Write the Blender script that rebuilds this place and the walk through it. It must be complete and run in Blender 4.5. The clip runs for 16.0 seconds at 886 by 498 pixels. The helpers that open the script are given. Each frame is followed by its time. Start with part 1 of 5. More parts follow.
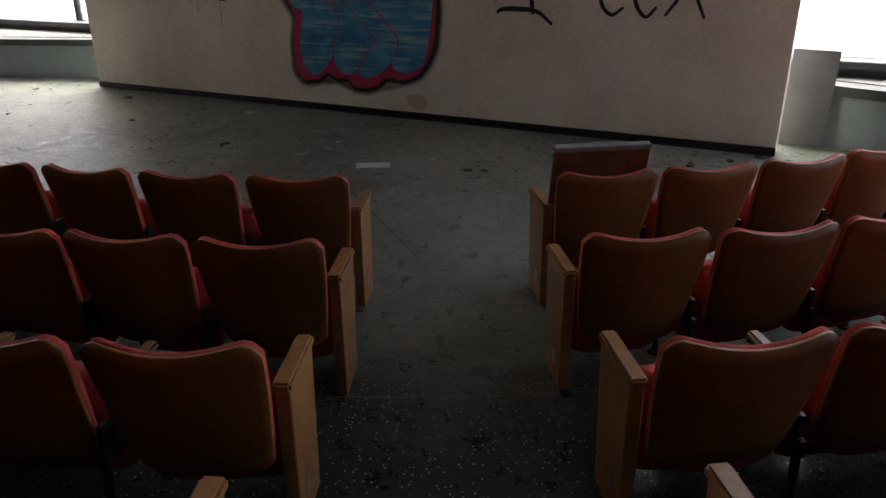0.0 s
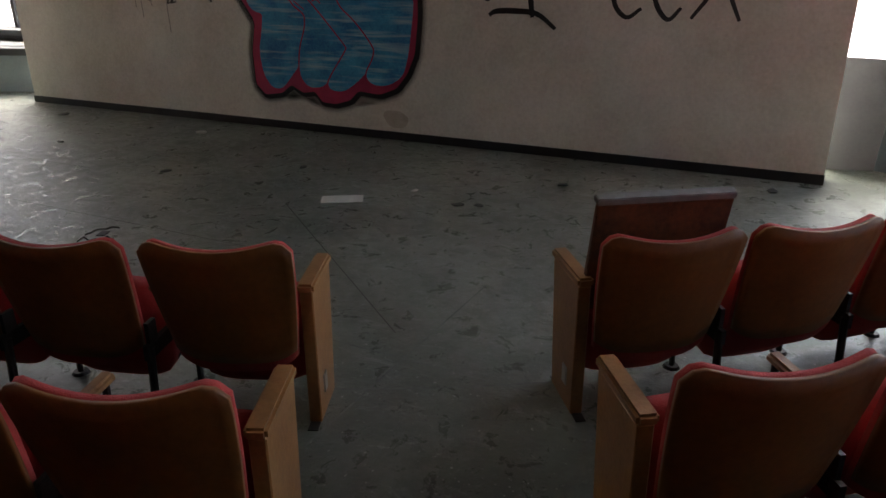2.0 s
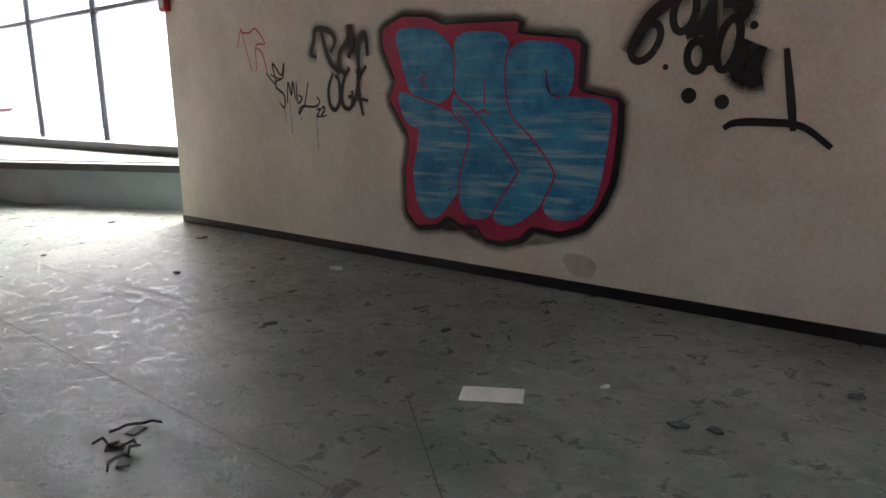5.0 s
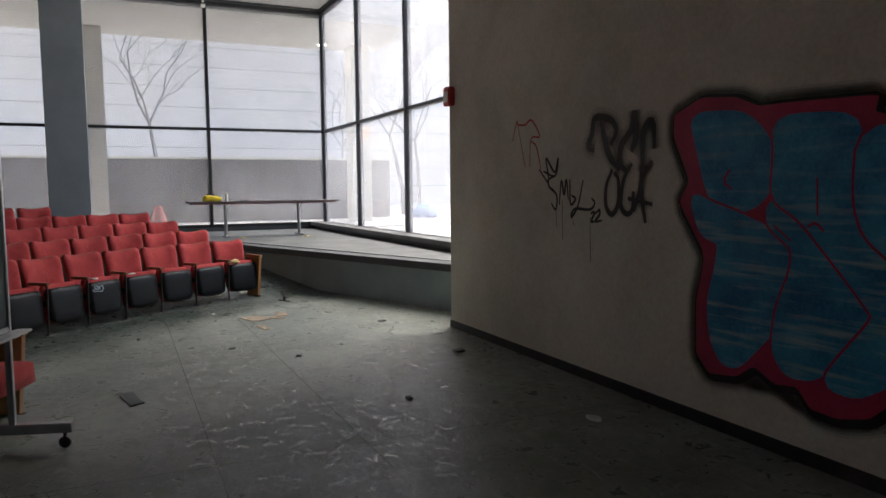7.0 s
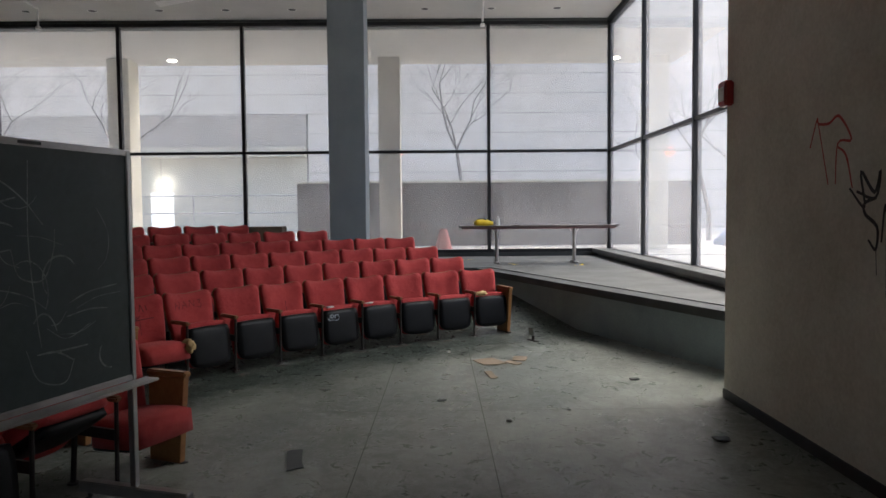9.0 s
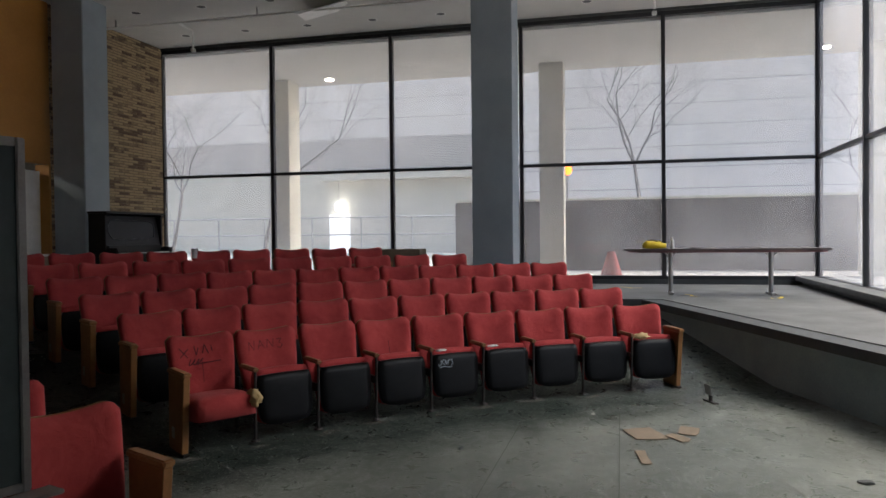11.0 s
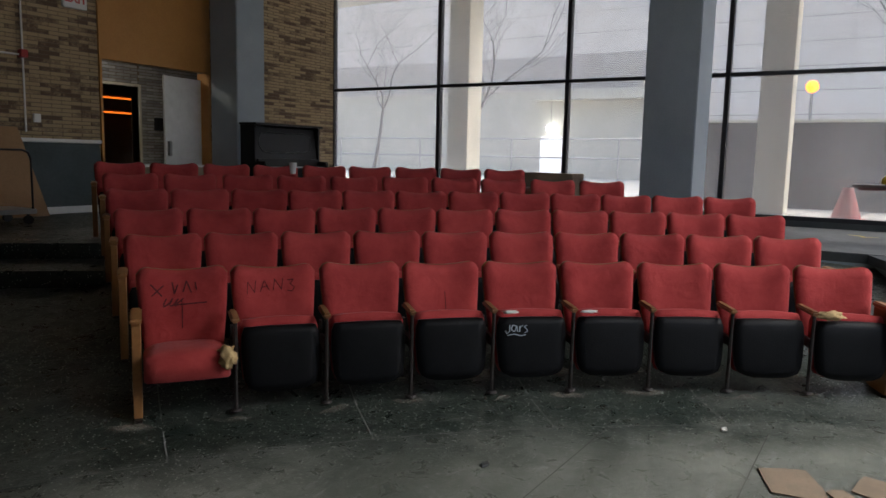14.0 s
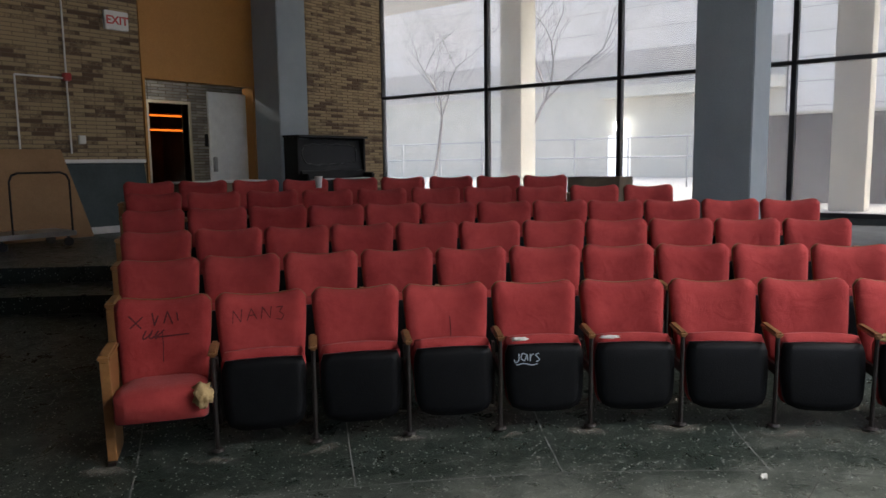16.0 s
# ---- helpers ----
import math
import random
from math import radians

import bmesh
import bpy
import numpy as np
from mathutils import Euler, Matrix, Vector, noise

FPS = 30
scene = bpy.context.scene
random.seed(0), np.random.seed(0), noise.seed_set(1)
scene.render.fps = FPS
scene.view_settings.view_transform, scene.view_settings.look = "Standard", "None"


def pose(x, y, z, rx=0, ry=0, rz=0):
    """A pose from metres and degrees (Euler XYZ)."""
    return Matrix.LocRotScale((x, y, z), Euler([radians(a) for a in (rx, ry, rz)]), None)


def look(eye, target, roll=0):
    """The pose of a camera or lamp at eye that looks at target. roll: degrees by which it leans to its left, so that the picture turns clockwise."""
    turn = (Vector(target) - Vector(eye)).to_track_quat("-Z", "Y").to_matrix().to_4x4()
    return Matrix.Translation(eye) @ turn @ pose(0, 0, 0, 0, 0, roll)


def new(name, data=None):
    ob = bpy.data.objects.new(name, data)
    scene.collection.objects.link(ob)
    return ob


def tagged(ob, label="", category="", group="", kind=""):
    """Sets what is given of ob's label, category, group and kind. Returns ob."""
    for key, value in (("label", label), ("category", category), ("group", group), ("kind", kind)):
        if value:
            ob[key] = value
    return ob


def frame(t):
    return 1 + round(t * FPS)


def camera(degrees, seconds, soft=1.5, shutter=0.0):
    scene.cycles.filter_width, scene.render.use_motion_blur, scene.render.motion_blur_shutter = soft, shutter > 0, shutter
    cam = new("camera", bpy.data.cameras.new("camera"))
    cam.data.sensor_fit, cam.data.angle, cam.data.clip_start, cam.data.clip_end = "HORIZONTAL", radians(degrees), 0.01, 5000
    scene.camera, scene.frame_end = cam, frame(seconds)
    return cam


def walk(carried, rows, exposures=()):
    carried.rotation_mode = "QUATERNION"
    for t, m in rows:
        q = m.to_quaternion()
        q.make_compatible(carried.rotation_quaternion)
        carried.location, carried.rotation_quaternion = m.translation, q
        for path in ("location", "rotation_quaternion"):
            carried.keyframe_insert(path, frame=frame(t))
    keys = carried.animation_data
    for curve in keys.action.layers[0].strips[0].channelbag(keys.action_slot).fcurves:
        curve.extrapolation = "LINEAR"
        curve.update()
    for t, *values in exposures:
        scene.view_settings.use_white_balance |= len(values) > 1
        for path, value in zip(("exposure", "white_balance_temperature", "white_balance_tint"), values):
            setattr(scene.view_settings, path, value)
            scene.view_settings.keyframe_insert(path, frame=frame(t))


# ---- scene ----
cam = camera(63.0, 16.0)
PATH = [
    (0, (-0.082, 0.191, 1.818), (-0.934, 1.831, 1.053), -0.6),
    (0.5, (-0.273, 0.495, 1.819), (-1.061, 2.191, 1.109), -0.2),
    (1, (-0.396, 0.715, 1.74), (-1.159, 2.419, 1.024), -0.3),
    (1.5, (-0.485, 0.958, 1.717), (-1.281, 2.629, 0.96), -0.9),
    (2, (-0.664, 1.249, 1.645), (-1.474, 2.923, 0.908), -0.4),
    (2.5, (-0.821, 1.524, 1.602), (-1.655, 3.181, 0.855), -0.1),
    (3, (-0.931, 1.813, 1.563), (-1.804, 3.439, 0.792), 0.4),
    (3.2, (-0.973, 1.900, 1.556), (-1.847, 3.520, 0.775), 0.5),
    (5.3, (-1.729, 3.053, 1.437), (-3.098, 4.466, 1.077), -1.2),
    (5.5, (-1.784, 3.154, 1.432), (-3.232, 4.492, 1.099), -1.3),
    (6, (-1.952, 3.462, 1.467), (-3.611, 4.545, 1.192), -1.3),
    (6.5, (-2.153, 3.717, 1.502), (-3.909, 4.651, 1.293), -1.2),
    (7, (-2.4, 4.054, 1.525), (-4.207, 4.894, 1.358), -0.6),
    (7.5, (-2.613, 4.38, 1.554), (-4.495, 5.045, 1.434), -0.4),
    (8, (-2.957, 4.64, 1.549), (-4.904, 5.093, 1.467), -0.2),
    (8.5, (-3.242, 4.843, 1.534), (-5.227, 5.077, 1.447), -0.1),
    (9, (-3.577, 5.08, 1.555), (-5.575, 5.095, 1.457), -0.5),
    (9.5, (-3.997, 5.119, 1.549), (-5.991, 4.993, 1.454), -0.0),
    (10, (-4.41, 5.211, 1.529), (-6.392, 4.956, 1.445), -0.1),
    (10.2, (-4.606, 5.265, 1.555), (-6.578, 4.94, 1.485), -0.0),
    (12.3, (-6.258, 5.598, 1.518), (-8.169, 5.015, 1.444), -1.2),
    (12.5, (-6.426, 5.615, 1.513), (-8.33, 5.012, 1.403), -0.8),
    (13, (-6.79, 5.713, 1.518), (-8.666, 5.039, 1.348), -0.4),
    (13.5, (-7.063, 5.887, 1.529), (-8.829, 4.973, 1.309), 0.4),
    (14, (-7.364, 5.909, 1.504), (-9.05, 4.863, 1.257), 1.3),
    (14.5, (-7.606, 5.891, 1.536), (-9.254, 4.788, 1.276), 0.9),
    (15, (-7.784, 5.984, 1.547), (-9.386, 4.812, 1.308), -0.2),
    (15.5, (-7.952, 6.055, 1.544), (-9.524, 4.845, 1.294), -0.5),
    (16, (-7.976, 6.037, 1.556), (-9.546, 4.821, 1.318), -0.8),
]
EXPOSURES = [(t, s, 7100 if t < 4 else 6800, 9) for t, s in ((0, 3.82), (0.6, 3.98), (1.0, 4.1), (1.6, 3.95), (3.2, 4.0), (5.3, 4.8), (5.6, 4.7), (6.0, 4.1), (6.5, 3.25), (7.0, 2.85), (8.0, 2.6), (10.2, 2.6), (12.3, 2.45), (14, 2.55), (16, 2.8))]
walk(cam, [(t, look(eye, target, roll)) for t, eye, target, roll in PATH], EXPOSURES)

# ---- light ----
world = bpy.data.worlds.new("overcast_sky")
scene.world = world
world.use_nodes = True
wn = world.node_tree.nodes
sky = wn.new("ShaderNodeTexSky")
sky.sky_type = "NISHITA"
sky.sun_disc = False
sky.sun_elevation, sky.sun_rotation = radians(62), radians(300)
sky.air_density, sky.dust_density, sky.ozone_density = 1.0, 6.0, 1.0
world.node_tree.links.new(sky.outputs[0], wn["Background"].inputs[0])
wn["Background"].inputs[1].default_value = 0.11
sun = new("sun", bpy.data.lights.new("sun", "SUN"))
sun.data.energy, sun.data.angle, sun.data.color = 0.9, radians(50), (0.98, 0.985, 1.0)
sun.matrix_world = look((0, 0, 30), (2.4, -6.0, 22.0))


# ---- materials ----
def mat(name, base, dark=None, rough=0.6, scale=6.0, fine=60.0, bump=0.1, metal=0.0, spread=0.5, island=0.0, per_object=0.0, sheen=0.0, stretch=None, spec=0.35, crease=0.0, mid=0.7):
    """Two scales of noise between two colours, with fine relief."""
    m = bpy.data.materials.new(name)
    m.use_nodes = True
    t = m.node_tree
    n, ln = t.nodes, t.links
    b = n["Principled BSDF"]
    dark = dark or tuple(c * 0.65 for c in base)
    big, small = n.new("ShaderNodeTexNoise"), n.new("ShaderNodeTexNoise")
    big.inputs["Scale"].default_value, big.inputs["Detail"].default_value, big.inputs["Roughness"].default_value = scale, 8, 0.62
    small.inputs["Scale"].default_value, small.inputs["Detail"].default_value = fine, 3
    geo = n.new("ShaderNodeNewGeometry")
    place = geo.outputs["Position"]
    if stretch:
        pull = n.new("ShaderNodeVectorMath")
        pull.operation = "MULTIPLY"
        pull.inputs[1].default_value = stretch
        ln.new(place, pull.inputs[0])
        place = pull.outputs[0]
    for q in (big, small):
        ln.new(place, q.inputs["Vector"])
    add = n.new("ShaderNodeMath")
    add.operation = "MULTIPLY_ADD"
    ln.new(small.outputs[0], add.inputs[0])
    add.inputs[1].default_value = 0.4
    ln.new(big.outputs[0], add.inputs[2])
    fac = add.outputs[0]
    for amount, src in ((island, "island"), (per_object, "object")):
        if amount:
            r = geo.outputs["Random Per Island"] if src == "island" else n.new("ShaderNodeObjectInfo").outputs["Random"]
            more = n.new("ShaderNodeMath")
            more.operation = "MULTIPLY_ADD"
            ln.new(r, more.inputs[0])
            more.inputs[1].default_value = amount
            ln.new(fac, more.inputs[2])
            sub = n.new("ShaderNodeMath")
            sub.operation = "SUBTRACT"
            ln.new(more.outputs[0], sub.inputs[0])
            sub.inputs[1].default_value = amount / 2
            fac = sub.outputs[0]
    ramp = n.new("ShaderNodeValToRGB")
    ramp.color_ramp.elements[0].position, ramp.color_ramp.elements[1].position = mid - spread / 2, mid + spread / 2
    ramp.color_ramp.elements[0].color, ramp.color_ramp.elements[1].color = (*dark, 1), (*base, 1)
    ln.new(fac, ramp.inputs[0])
    ln.new(ramp.outputs[0], b.inputs["Base Color"])
    b.inputs["Roughness"].default_value, b.inputs["Metallic"].default_value = rough, metal
    b.inputs["Specular IOR Level"].default_value = spec
    if sheen:
        b.inputs["Sheen Weight"].default_value = sheen
    if bump:
        bm_ = n.new("ShaderNodeBump")
        bm_.inputs["Strength"].default_value, bm_.inputs["Distance"].default_value = bump, 0.01
        ln.new(small.outputs[0], bm_.inputs["Height"])
        ln.new(bm_.outputs[0], b.inputs["Normal"])
        if crease:
            # slack folds and dents, broader than the weave
            fold, soft_bump = n.new("ShaderNodeTexNoise"), n.new("ShaderNodeBump")
            fold.inputs["Scale"].default_value, fold.inputs["Detail"].default_value, fold.inputs["Distortion"].default_value = 7.0, 4, 1.2
            ln.new(place, fold.inputs["Vector"])
            soft_bump.inputs["Strength"].default_value, soft_bump.inputs["Distance"].default_value = crease, 0.05
            ln.new(fold.outputs[0], soft_bump.inputs["Height"])
            ln.new(soft_bump.outputs[0], bm_.inputs["Normal"])
    return m


def glow(name, color, strength):
    m = bpy.data.materials.new(name)
    m.use_nodes = True
    b = m.node_tree.nodes["Principled BSDF"]
    b.inputs["Emission Color"].default_value, b.inputs["Emission Strength"].default_value = (*color, 1), strength
    b.inputs["Base Color"].default_value = (*color, 1)
    return m


def glass_material():
    """Dusty plate glass: clear, with a thin film of dirt and a mirror gloss."""
    m = bpy.data.materials.new("dusty_glass")
    m.use_nodes = True
    t = m.node_tree
    n, ln = t.nodes, t.links
    n.remove(n["Principled BSDF"])
    clear, dust, gloss = n.new("ShaderNodeBsdfTransparent"), n.new("ShaderNodeBsdfTranslucent"), n.new("ShaderNodeBsdfGlossy")
    clear.inputs[0].default_value = (0.80, 0.81, 0.82, 1)
    dust.inputs[0].default_value = (0.85, 0.85, 0.88, 1)
    gloss.inputs["Roughness"].default_value = 0.02
    geo, noi, ramp = n.new("ShaderNodeNewGeometry"), n.new("ShaderNodeTexNoise"), n.new("ShaderNodeMapRange")
    noi.inputs["Scale"].default_value, noi.inputs["Detail"].default_value = 0.8, 6
    ln.new(geo.outputs["Position"], noi.inputs["Vector"])
    ln.new(noi.outputs[0], ramp.inputs[0])
    ramp.inputs["From Min"].default_value, ramp.inputs["From Max"].default_value = 0.3, 0.7
    ramp.inputs["To Min"].default_value, ramp.inputs["To Max"].default_value = DUST * 0.7, DUST * 1.3
    m1, m2, side = n.new("ShaderNodeMixShader"), n.new("ShaderNodeMixShader"), n.new("ShaderNodeLayerWeight")
    fifth, fres = n.new("ShaderNodeMath"), n.new("ShaderNodeMath")
    side.inputs[0].default_value = 0.5
    fifth.operation, fres.operation = "POWER", "MULTIPLY_ADD"
    ln.new(side.outputs["Facing"], fifth.inputs[0])
    fifth.inputs[1].default_value = 5.0
    ln.new(fifth.outputs[0], fres.inputs[0])
    fres.inputs[1].default_value, fres.inputs[2].default_value = 0.9, 0.025
    ln.new(ramp.outputs[0], m1.inputs[0])
    ln.new(clear.outputs[0], m1.inputs[1])
    ln.new(dust.outputs[0], m1.inputs[2])
    ln.new(fres.outputs[0], m2.inputs[0])
    ln.new(m1.outputs[0], m2.inputs[1])
    ln.new(gloss.outputs[0], m2.inputs[2])
    ln.new(m2.outputs[0], n["Material Output"].inputs[0])
    return m


DUST = 0.12
GLASS = glass_material()
PLASTER = mat("scuffed_plaster", (0.80, 0.775, 0.69), (0.52, 0.49, 0.41), 0.85, 0.8, 40, 0.08, spread=0.5, spec=0.1)
# For walls out of view only; dark to cut the light they bounce.
UNSEEN_DARK = mat("dark_wood_panelling", (0.13, 0.075, 0.04), (0.08, 0.045, 0.025), 0.6, 1.2, 40, 0.1)
TEAL = mat("grey_green_paint", (0.30, 0.37, 0.38), (0.19, 0.24, 0.25), 0.6, 1.5, 50, 0.1)
BLUEGREY = mat("blue_grey_paint", (0.285, 0.32, 0.34), (0.21, 0.24, 0.26), 0.55, 1.2, 60, 0.08)
CEIL = mat("white_ceiling_paint", (0.56, 0.55, 0.52), (0.46, 0.45, 0.43), 0.8, 0.7, 70, 0.05)
BLACKMETAL = mat("black_window_metal", (0.025, 0.025, 0.028), (0.012, 0.012, 0.014), 0.45, 8, 80, 0.05)
IRON = mat("dark_cast_iron", (0.035, 0.033, 0.032), (0.02, 0.012, 0.01), 0.5, 20, 120, 0.2, metal=0.4)
CLOTH = mat("worn_red_cloth", (0.44, 0.062, 0.060), (0.26, 0.028, 0.029), 0.95, 5, 260, 0.35, spread=0.6, per_object=0.22, sheen=0.06, spec=0.15, crease=0.22)
VINYL = mat("black_vinyl", (0.005, 0.0055, 0.0065), (0.0022, 0.0024, 0.003), 0.42, 10, 120, 0.15, spec=0.16)
VENEER = mat("brown_wood_veneer", (0.23, 0.088, 0.020), (0.12, 0.042, 0.010), 0.5, 3, 40, 0.06, per_object=0.15)
OAK = mat("honey_oak", (0.34, 0.165, 0.062), (0.20, 0.090, 0.032), 0.42, 5, 60, 0.08, per_object=0.15)
ARMWOOD = mat("worn_dark_oak", (0.27, 0.125, 0.048), (0.12, 0.055, 0.024), 0.45, 9, 60, 0.1, per_object=0.2)
PLY = mat("orange_plywood", (0.46, 0.22, 0.055), (0.36, 0.16, 0.036), 0.5, 1.0, 35, 0.05)
CONCRETE = mat("stained_concrete", (0.30, 0.29, 0.285), (0.15, 0.145, 0.14), 0.85, 0.9, 25, 0.25)
WALLCONC = mat("streaked_concrete", (0.10, 0.093, 0.09), (0.028, 0.026, 0.025), 0.9, 1.6, 14, 0.12, spread=0.5, stretch=(1, 1, 0.16), spec=0.2)
DARKRIM = mat("dark_painted_concrete", (0.075, 0.08, 0.08), (0.035, 0.04, 0.04), 0.6, 2, 40, 0.15)
PLATFORM = mat("grey_screed", (0.14, 0.143, 0.14), (0.065, 0.068, 0.065), 0.6, 1.6, 45, 0.15, spread=0.4)
PANEL = mat("pale_cladding", (0.75, 0.70, 0.645), (0.65, 0.605, 0.56), 0.7, 0.4, 30, 0.05, per_object=0.10)
STONE = mat("pale_concrete_column", (0.66, 0.62, 0.52), (0.50, 0.47, 0.39), 0.8, 0.8, 30, 0.15)
BRICK = mat("buff_brick", (0.36, 0.265, 0.155), (0.125, 0.080, 0.052), 0.85, 3, 60, 0.35, island=0.75, spread=0.26, spec=0.2, mid=0.52)
BRICKP = mat("buff_brick_single", (0.36, 0.265, 0.155), (0.125, 0.080, 0.052), 0.85, 3, 60, 0.35, per_object=0.75, spread=0.26, spec=0.2, mid=0.52)
GREYBRICK = mat("grey_painted_brick", (0.42, 0.42, 0.43), (0.20, 0.20, 0.21), 0.8, 3, 60, 0.3, island=0.6, spread=0.6)
MORTAR = mat("grey_mortar", (0.20, 0.16, 0.11), (0.13, 0.10, 0.07), 0.95, 5, 90, 0.4, spec=0.2)
CHALK = mat("chalk_smeared_slate", (0.06, 0.080, 0.078), (0.026, 0.037, 0.037), 0.55, 1.6, 25, 0.05, spread=0.7)
STEEL = mat("brushed_steel", (0.42, 0.41, 0.40), (0.30, 0.29, 0.28), 0.38, 8, 120, 0.05, metal=0.85)
BARK = mat("dark_bark", (0.22, 0.20, 0.19), (0.12, 0.11, 0.10), 0.9, 5, 50, 0.3)
# Coloured pale so that the paving throws more light up into the hall.
ASPHALT = mat("wet_paving", (0.42, 0.42, 0.41), (0.30, 0.30, 0.29), 0.5, 0.3, 12, 0.1)
EBONY = mat("worn_black_lacquer", (0.012, 0.012, 0.013), (0.006, 0.006, 0.006), 0.35, 6, 90, 0.08, spec=0.25)
WHITE = mat("white_paint", (0.75, 0.74, 0.71), (0.6, 0.59, 0.56), 0.6, 6, 80, 0.05)
REDMETAL = mat("red_alarm_plastic", (0.42, 0.03, 0.025), (0.28, 0.02, 0.02), 0.4, 9, 80, 0.03)
SPRAYBLACK = mat("black_spray_paint", (0.016, 0.016, 0.017), (0.03, 0.03, 0.03), 0.6, 8, 90, 0.03)
MAGENTA = mat("crimson_spray_paint", (0.50, 0.04, 0.10), (0.32, 0.022, 0.07), 0.55, 4, 60, 0.03)
CARD = mat("brown_cardboard", (0.27, 0.205, 0.145), (0.15, 0.115, 0.08), 0.9, 6, 70, 0.15)
PAPER = mat("dirty_white_paper", (0.72, 0.71, 0.68), (0.5, 0.49, 0.46), 0.85, 9, 90, 0.1)
YELLOW = mat("yellow_plastic", (0.75, 0.55, 0.02), (0.6, 0.42, 0.02), 0.45, 9, 80, 0.05)


def floor_material():
    """Worn grey screed inside the front arc, dark green chip terrazzo under the seats, dust and scuffs over both."""
    m = bpy.data.materials.new("worn_hall_floor")
    m.use_nodes = True
    t = m.node_tree
    n, ln = t.nodes, t.links
    b = n["Principled BSDF"]
    geo = n.new("ShaderNodeNewGeometry")
    pos = geo.outputs["Position"]

    def fbm(scale, detail, rough, distort, lo, hi, top, stretch=None):
        src = pos
        if stretch:
            v = n.new("ShaderNodeVectorMath")
            v.operation = "MULTIPLY"
            v.inputs[1].default_value = stretch
            ln.new(pos, v.inputs[0])
            src = v.outputs[0]
        k = n.new("ShaderNodeTexNoise")
        k.inputs["Scale"].default_value, k.inputs["Detail"].default_value = scale, detail
        k.inputs["Roughness"].default_value, k.inputs["Distortion"].default_value = rough, distort
        ln.new(src, k.inputs["Vector"])
        r = n.new("ShaderNodeMapRange")
        r.interpolation_type = "SMOOTHSTEP"
        r.inputs["From Min"].default_value, r.inputs["From Max"].default_value, r.inputs["To Max"].default_value = lo, hi, top
        ln.new(k.outputs[0], r.inputs[0])
        return r.outputs[0]

    def blend(fac, a, c):
        x = n.new("ShaderNodeMix")
        x.data_type = "RGBA"
        ln.new(fac, x.inputs[0])
        for sock, val in ((x.inputs[6], a), (x.inputs[7], c)):
            if isinstance(val, tuple):
                sock.default_value = (*val, 1)
            else:
                ln.new(val, sock)
        return x.outputs[2]

    # screed: broad stains, mid mottling, streaky scuffs, specks
    col = blend(fbm(0.55, 9, 0.62, 0.3, 0.36, 0.64, 1.0), (0.090, 0.102, 0.085), (0.212, 0.224, 0.194))
    col = blend(fbm(4.5, 10, 0.72, 0.4, 0.46, 0.62, 0.65), col, (0.100, 0.108, 0.092))
    col = blend(fbm(3.4, 10, 0.78, 1.2, 0.54, 0.68, 0.55, (1.0, 2.4, 1.0)), col, (0.33, 0.34, 0.32))
    col = blend(fbm(7, 9, 0.80, 0.5, 0.58, 0.72, 0.4, (2.2, 1.0, 1.0)), col, (0.33, 0.34, 0.31))
    col = blend(fbm(13, 8, 0.80, 0.2, 0.60, 0.74, 0.6), col, (0.032, 0.037, 0.031))
    col = blend(fbm(48, 3, 0.6, 0.2, 0.66, 0.72, 0.8), col, (0.030, 0.032, 0.028))
    screed = blend(fbm(34, 4, 0.6, 0.0, 0.64, 0.72, 0.75), col, (0.44, 0.44, 0.41))
    # terrazzo chips
    vor = n.new("ShaderNodeTexVoronoi")
    vor.inputs["Scale"].default_value = 62
    ln.new(pos, vor.inputs["Vector"])
    chip = n.new("ShaderNodeMapRange")
    chip.inputs["From Min"].default_value, chip.inputs["From Max"].default_value = 0.34, 0.22
    ln.new(vor.outputs["Distance"], chip.inputs[0])
    sepc, keep, both = n.new("ShaderNodeSeparateColor"), n.new("ShaderNodeMath"), n.new("ShaderNodeMath")
    ln.new(vor.outputs["Color"], sepc.inputs[0])
    keep.operation, both.operation = "GREATER_THAN", "MULTIPLY"
    keep.inputs[1].default_value = 0.80
    ln.new(sepc.outputs[0], keep.inputs[0])
    ln.new(chip.outputs[0], both.inputs[0])
    ln.new(keep.outputs[0], both.inputs[1])
    ter = blend(both.outputs[0], (0.020, 0.028, 0.023), (0.50, 0.52, 0.48))
    worn = blend(fbm(1.4, 10, 0.72, 0.5, 0.48, 0.68, 0.75), ter, (0.078, 0.085, 0.075))
    terrazzo = blend(fbm(5.5, 9, 0.76, 1.0, 0.57, 0.69, 0.5, (1.0, 1.9, 1.0)), worn, (0.15, 0.16, 0.145))
    # the arc between the two
    flat, sub, length = n.new("ShaderNodeVectorMath"), n.new("ShaderNodeVectorMath"), n.new("ShaderNodeVectorMath")
    flat.operation, sub.operation, length.operation = "MULTIPLY", "SUBTRACT", "LENGTH"
    flat.inputs[1].default_value = (1, 1, 0)
    sub.inputs[1].default_value = (CX, CY, 0)
    ln.new(pos, flat.inputs[0])
    ln.new(flat.outputs[0], sub.inputs[0])
    ln.new(sub.outputs[0], length.inputs[0])
    edge = n.new("ShaderNodeMapRange")
    edge.inputs["From Min"].default_value, edge.inputs["From Max"].default_value = 7.25, 7.95
    ragged = n.new("ShaderNodeMath")
    ragged.operation = "SUBTRACT"
    ln.new(length.outputs["Value"], ragged.inputs[0])
    ln.new(fbm(2.2, 9, 0.75, 0.6, 0.35, 0.65, 0.32), ragged.inputs[1])
    ln.new(ragged.outputs[0], edge.inputs[0])
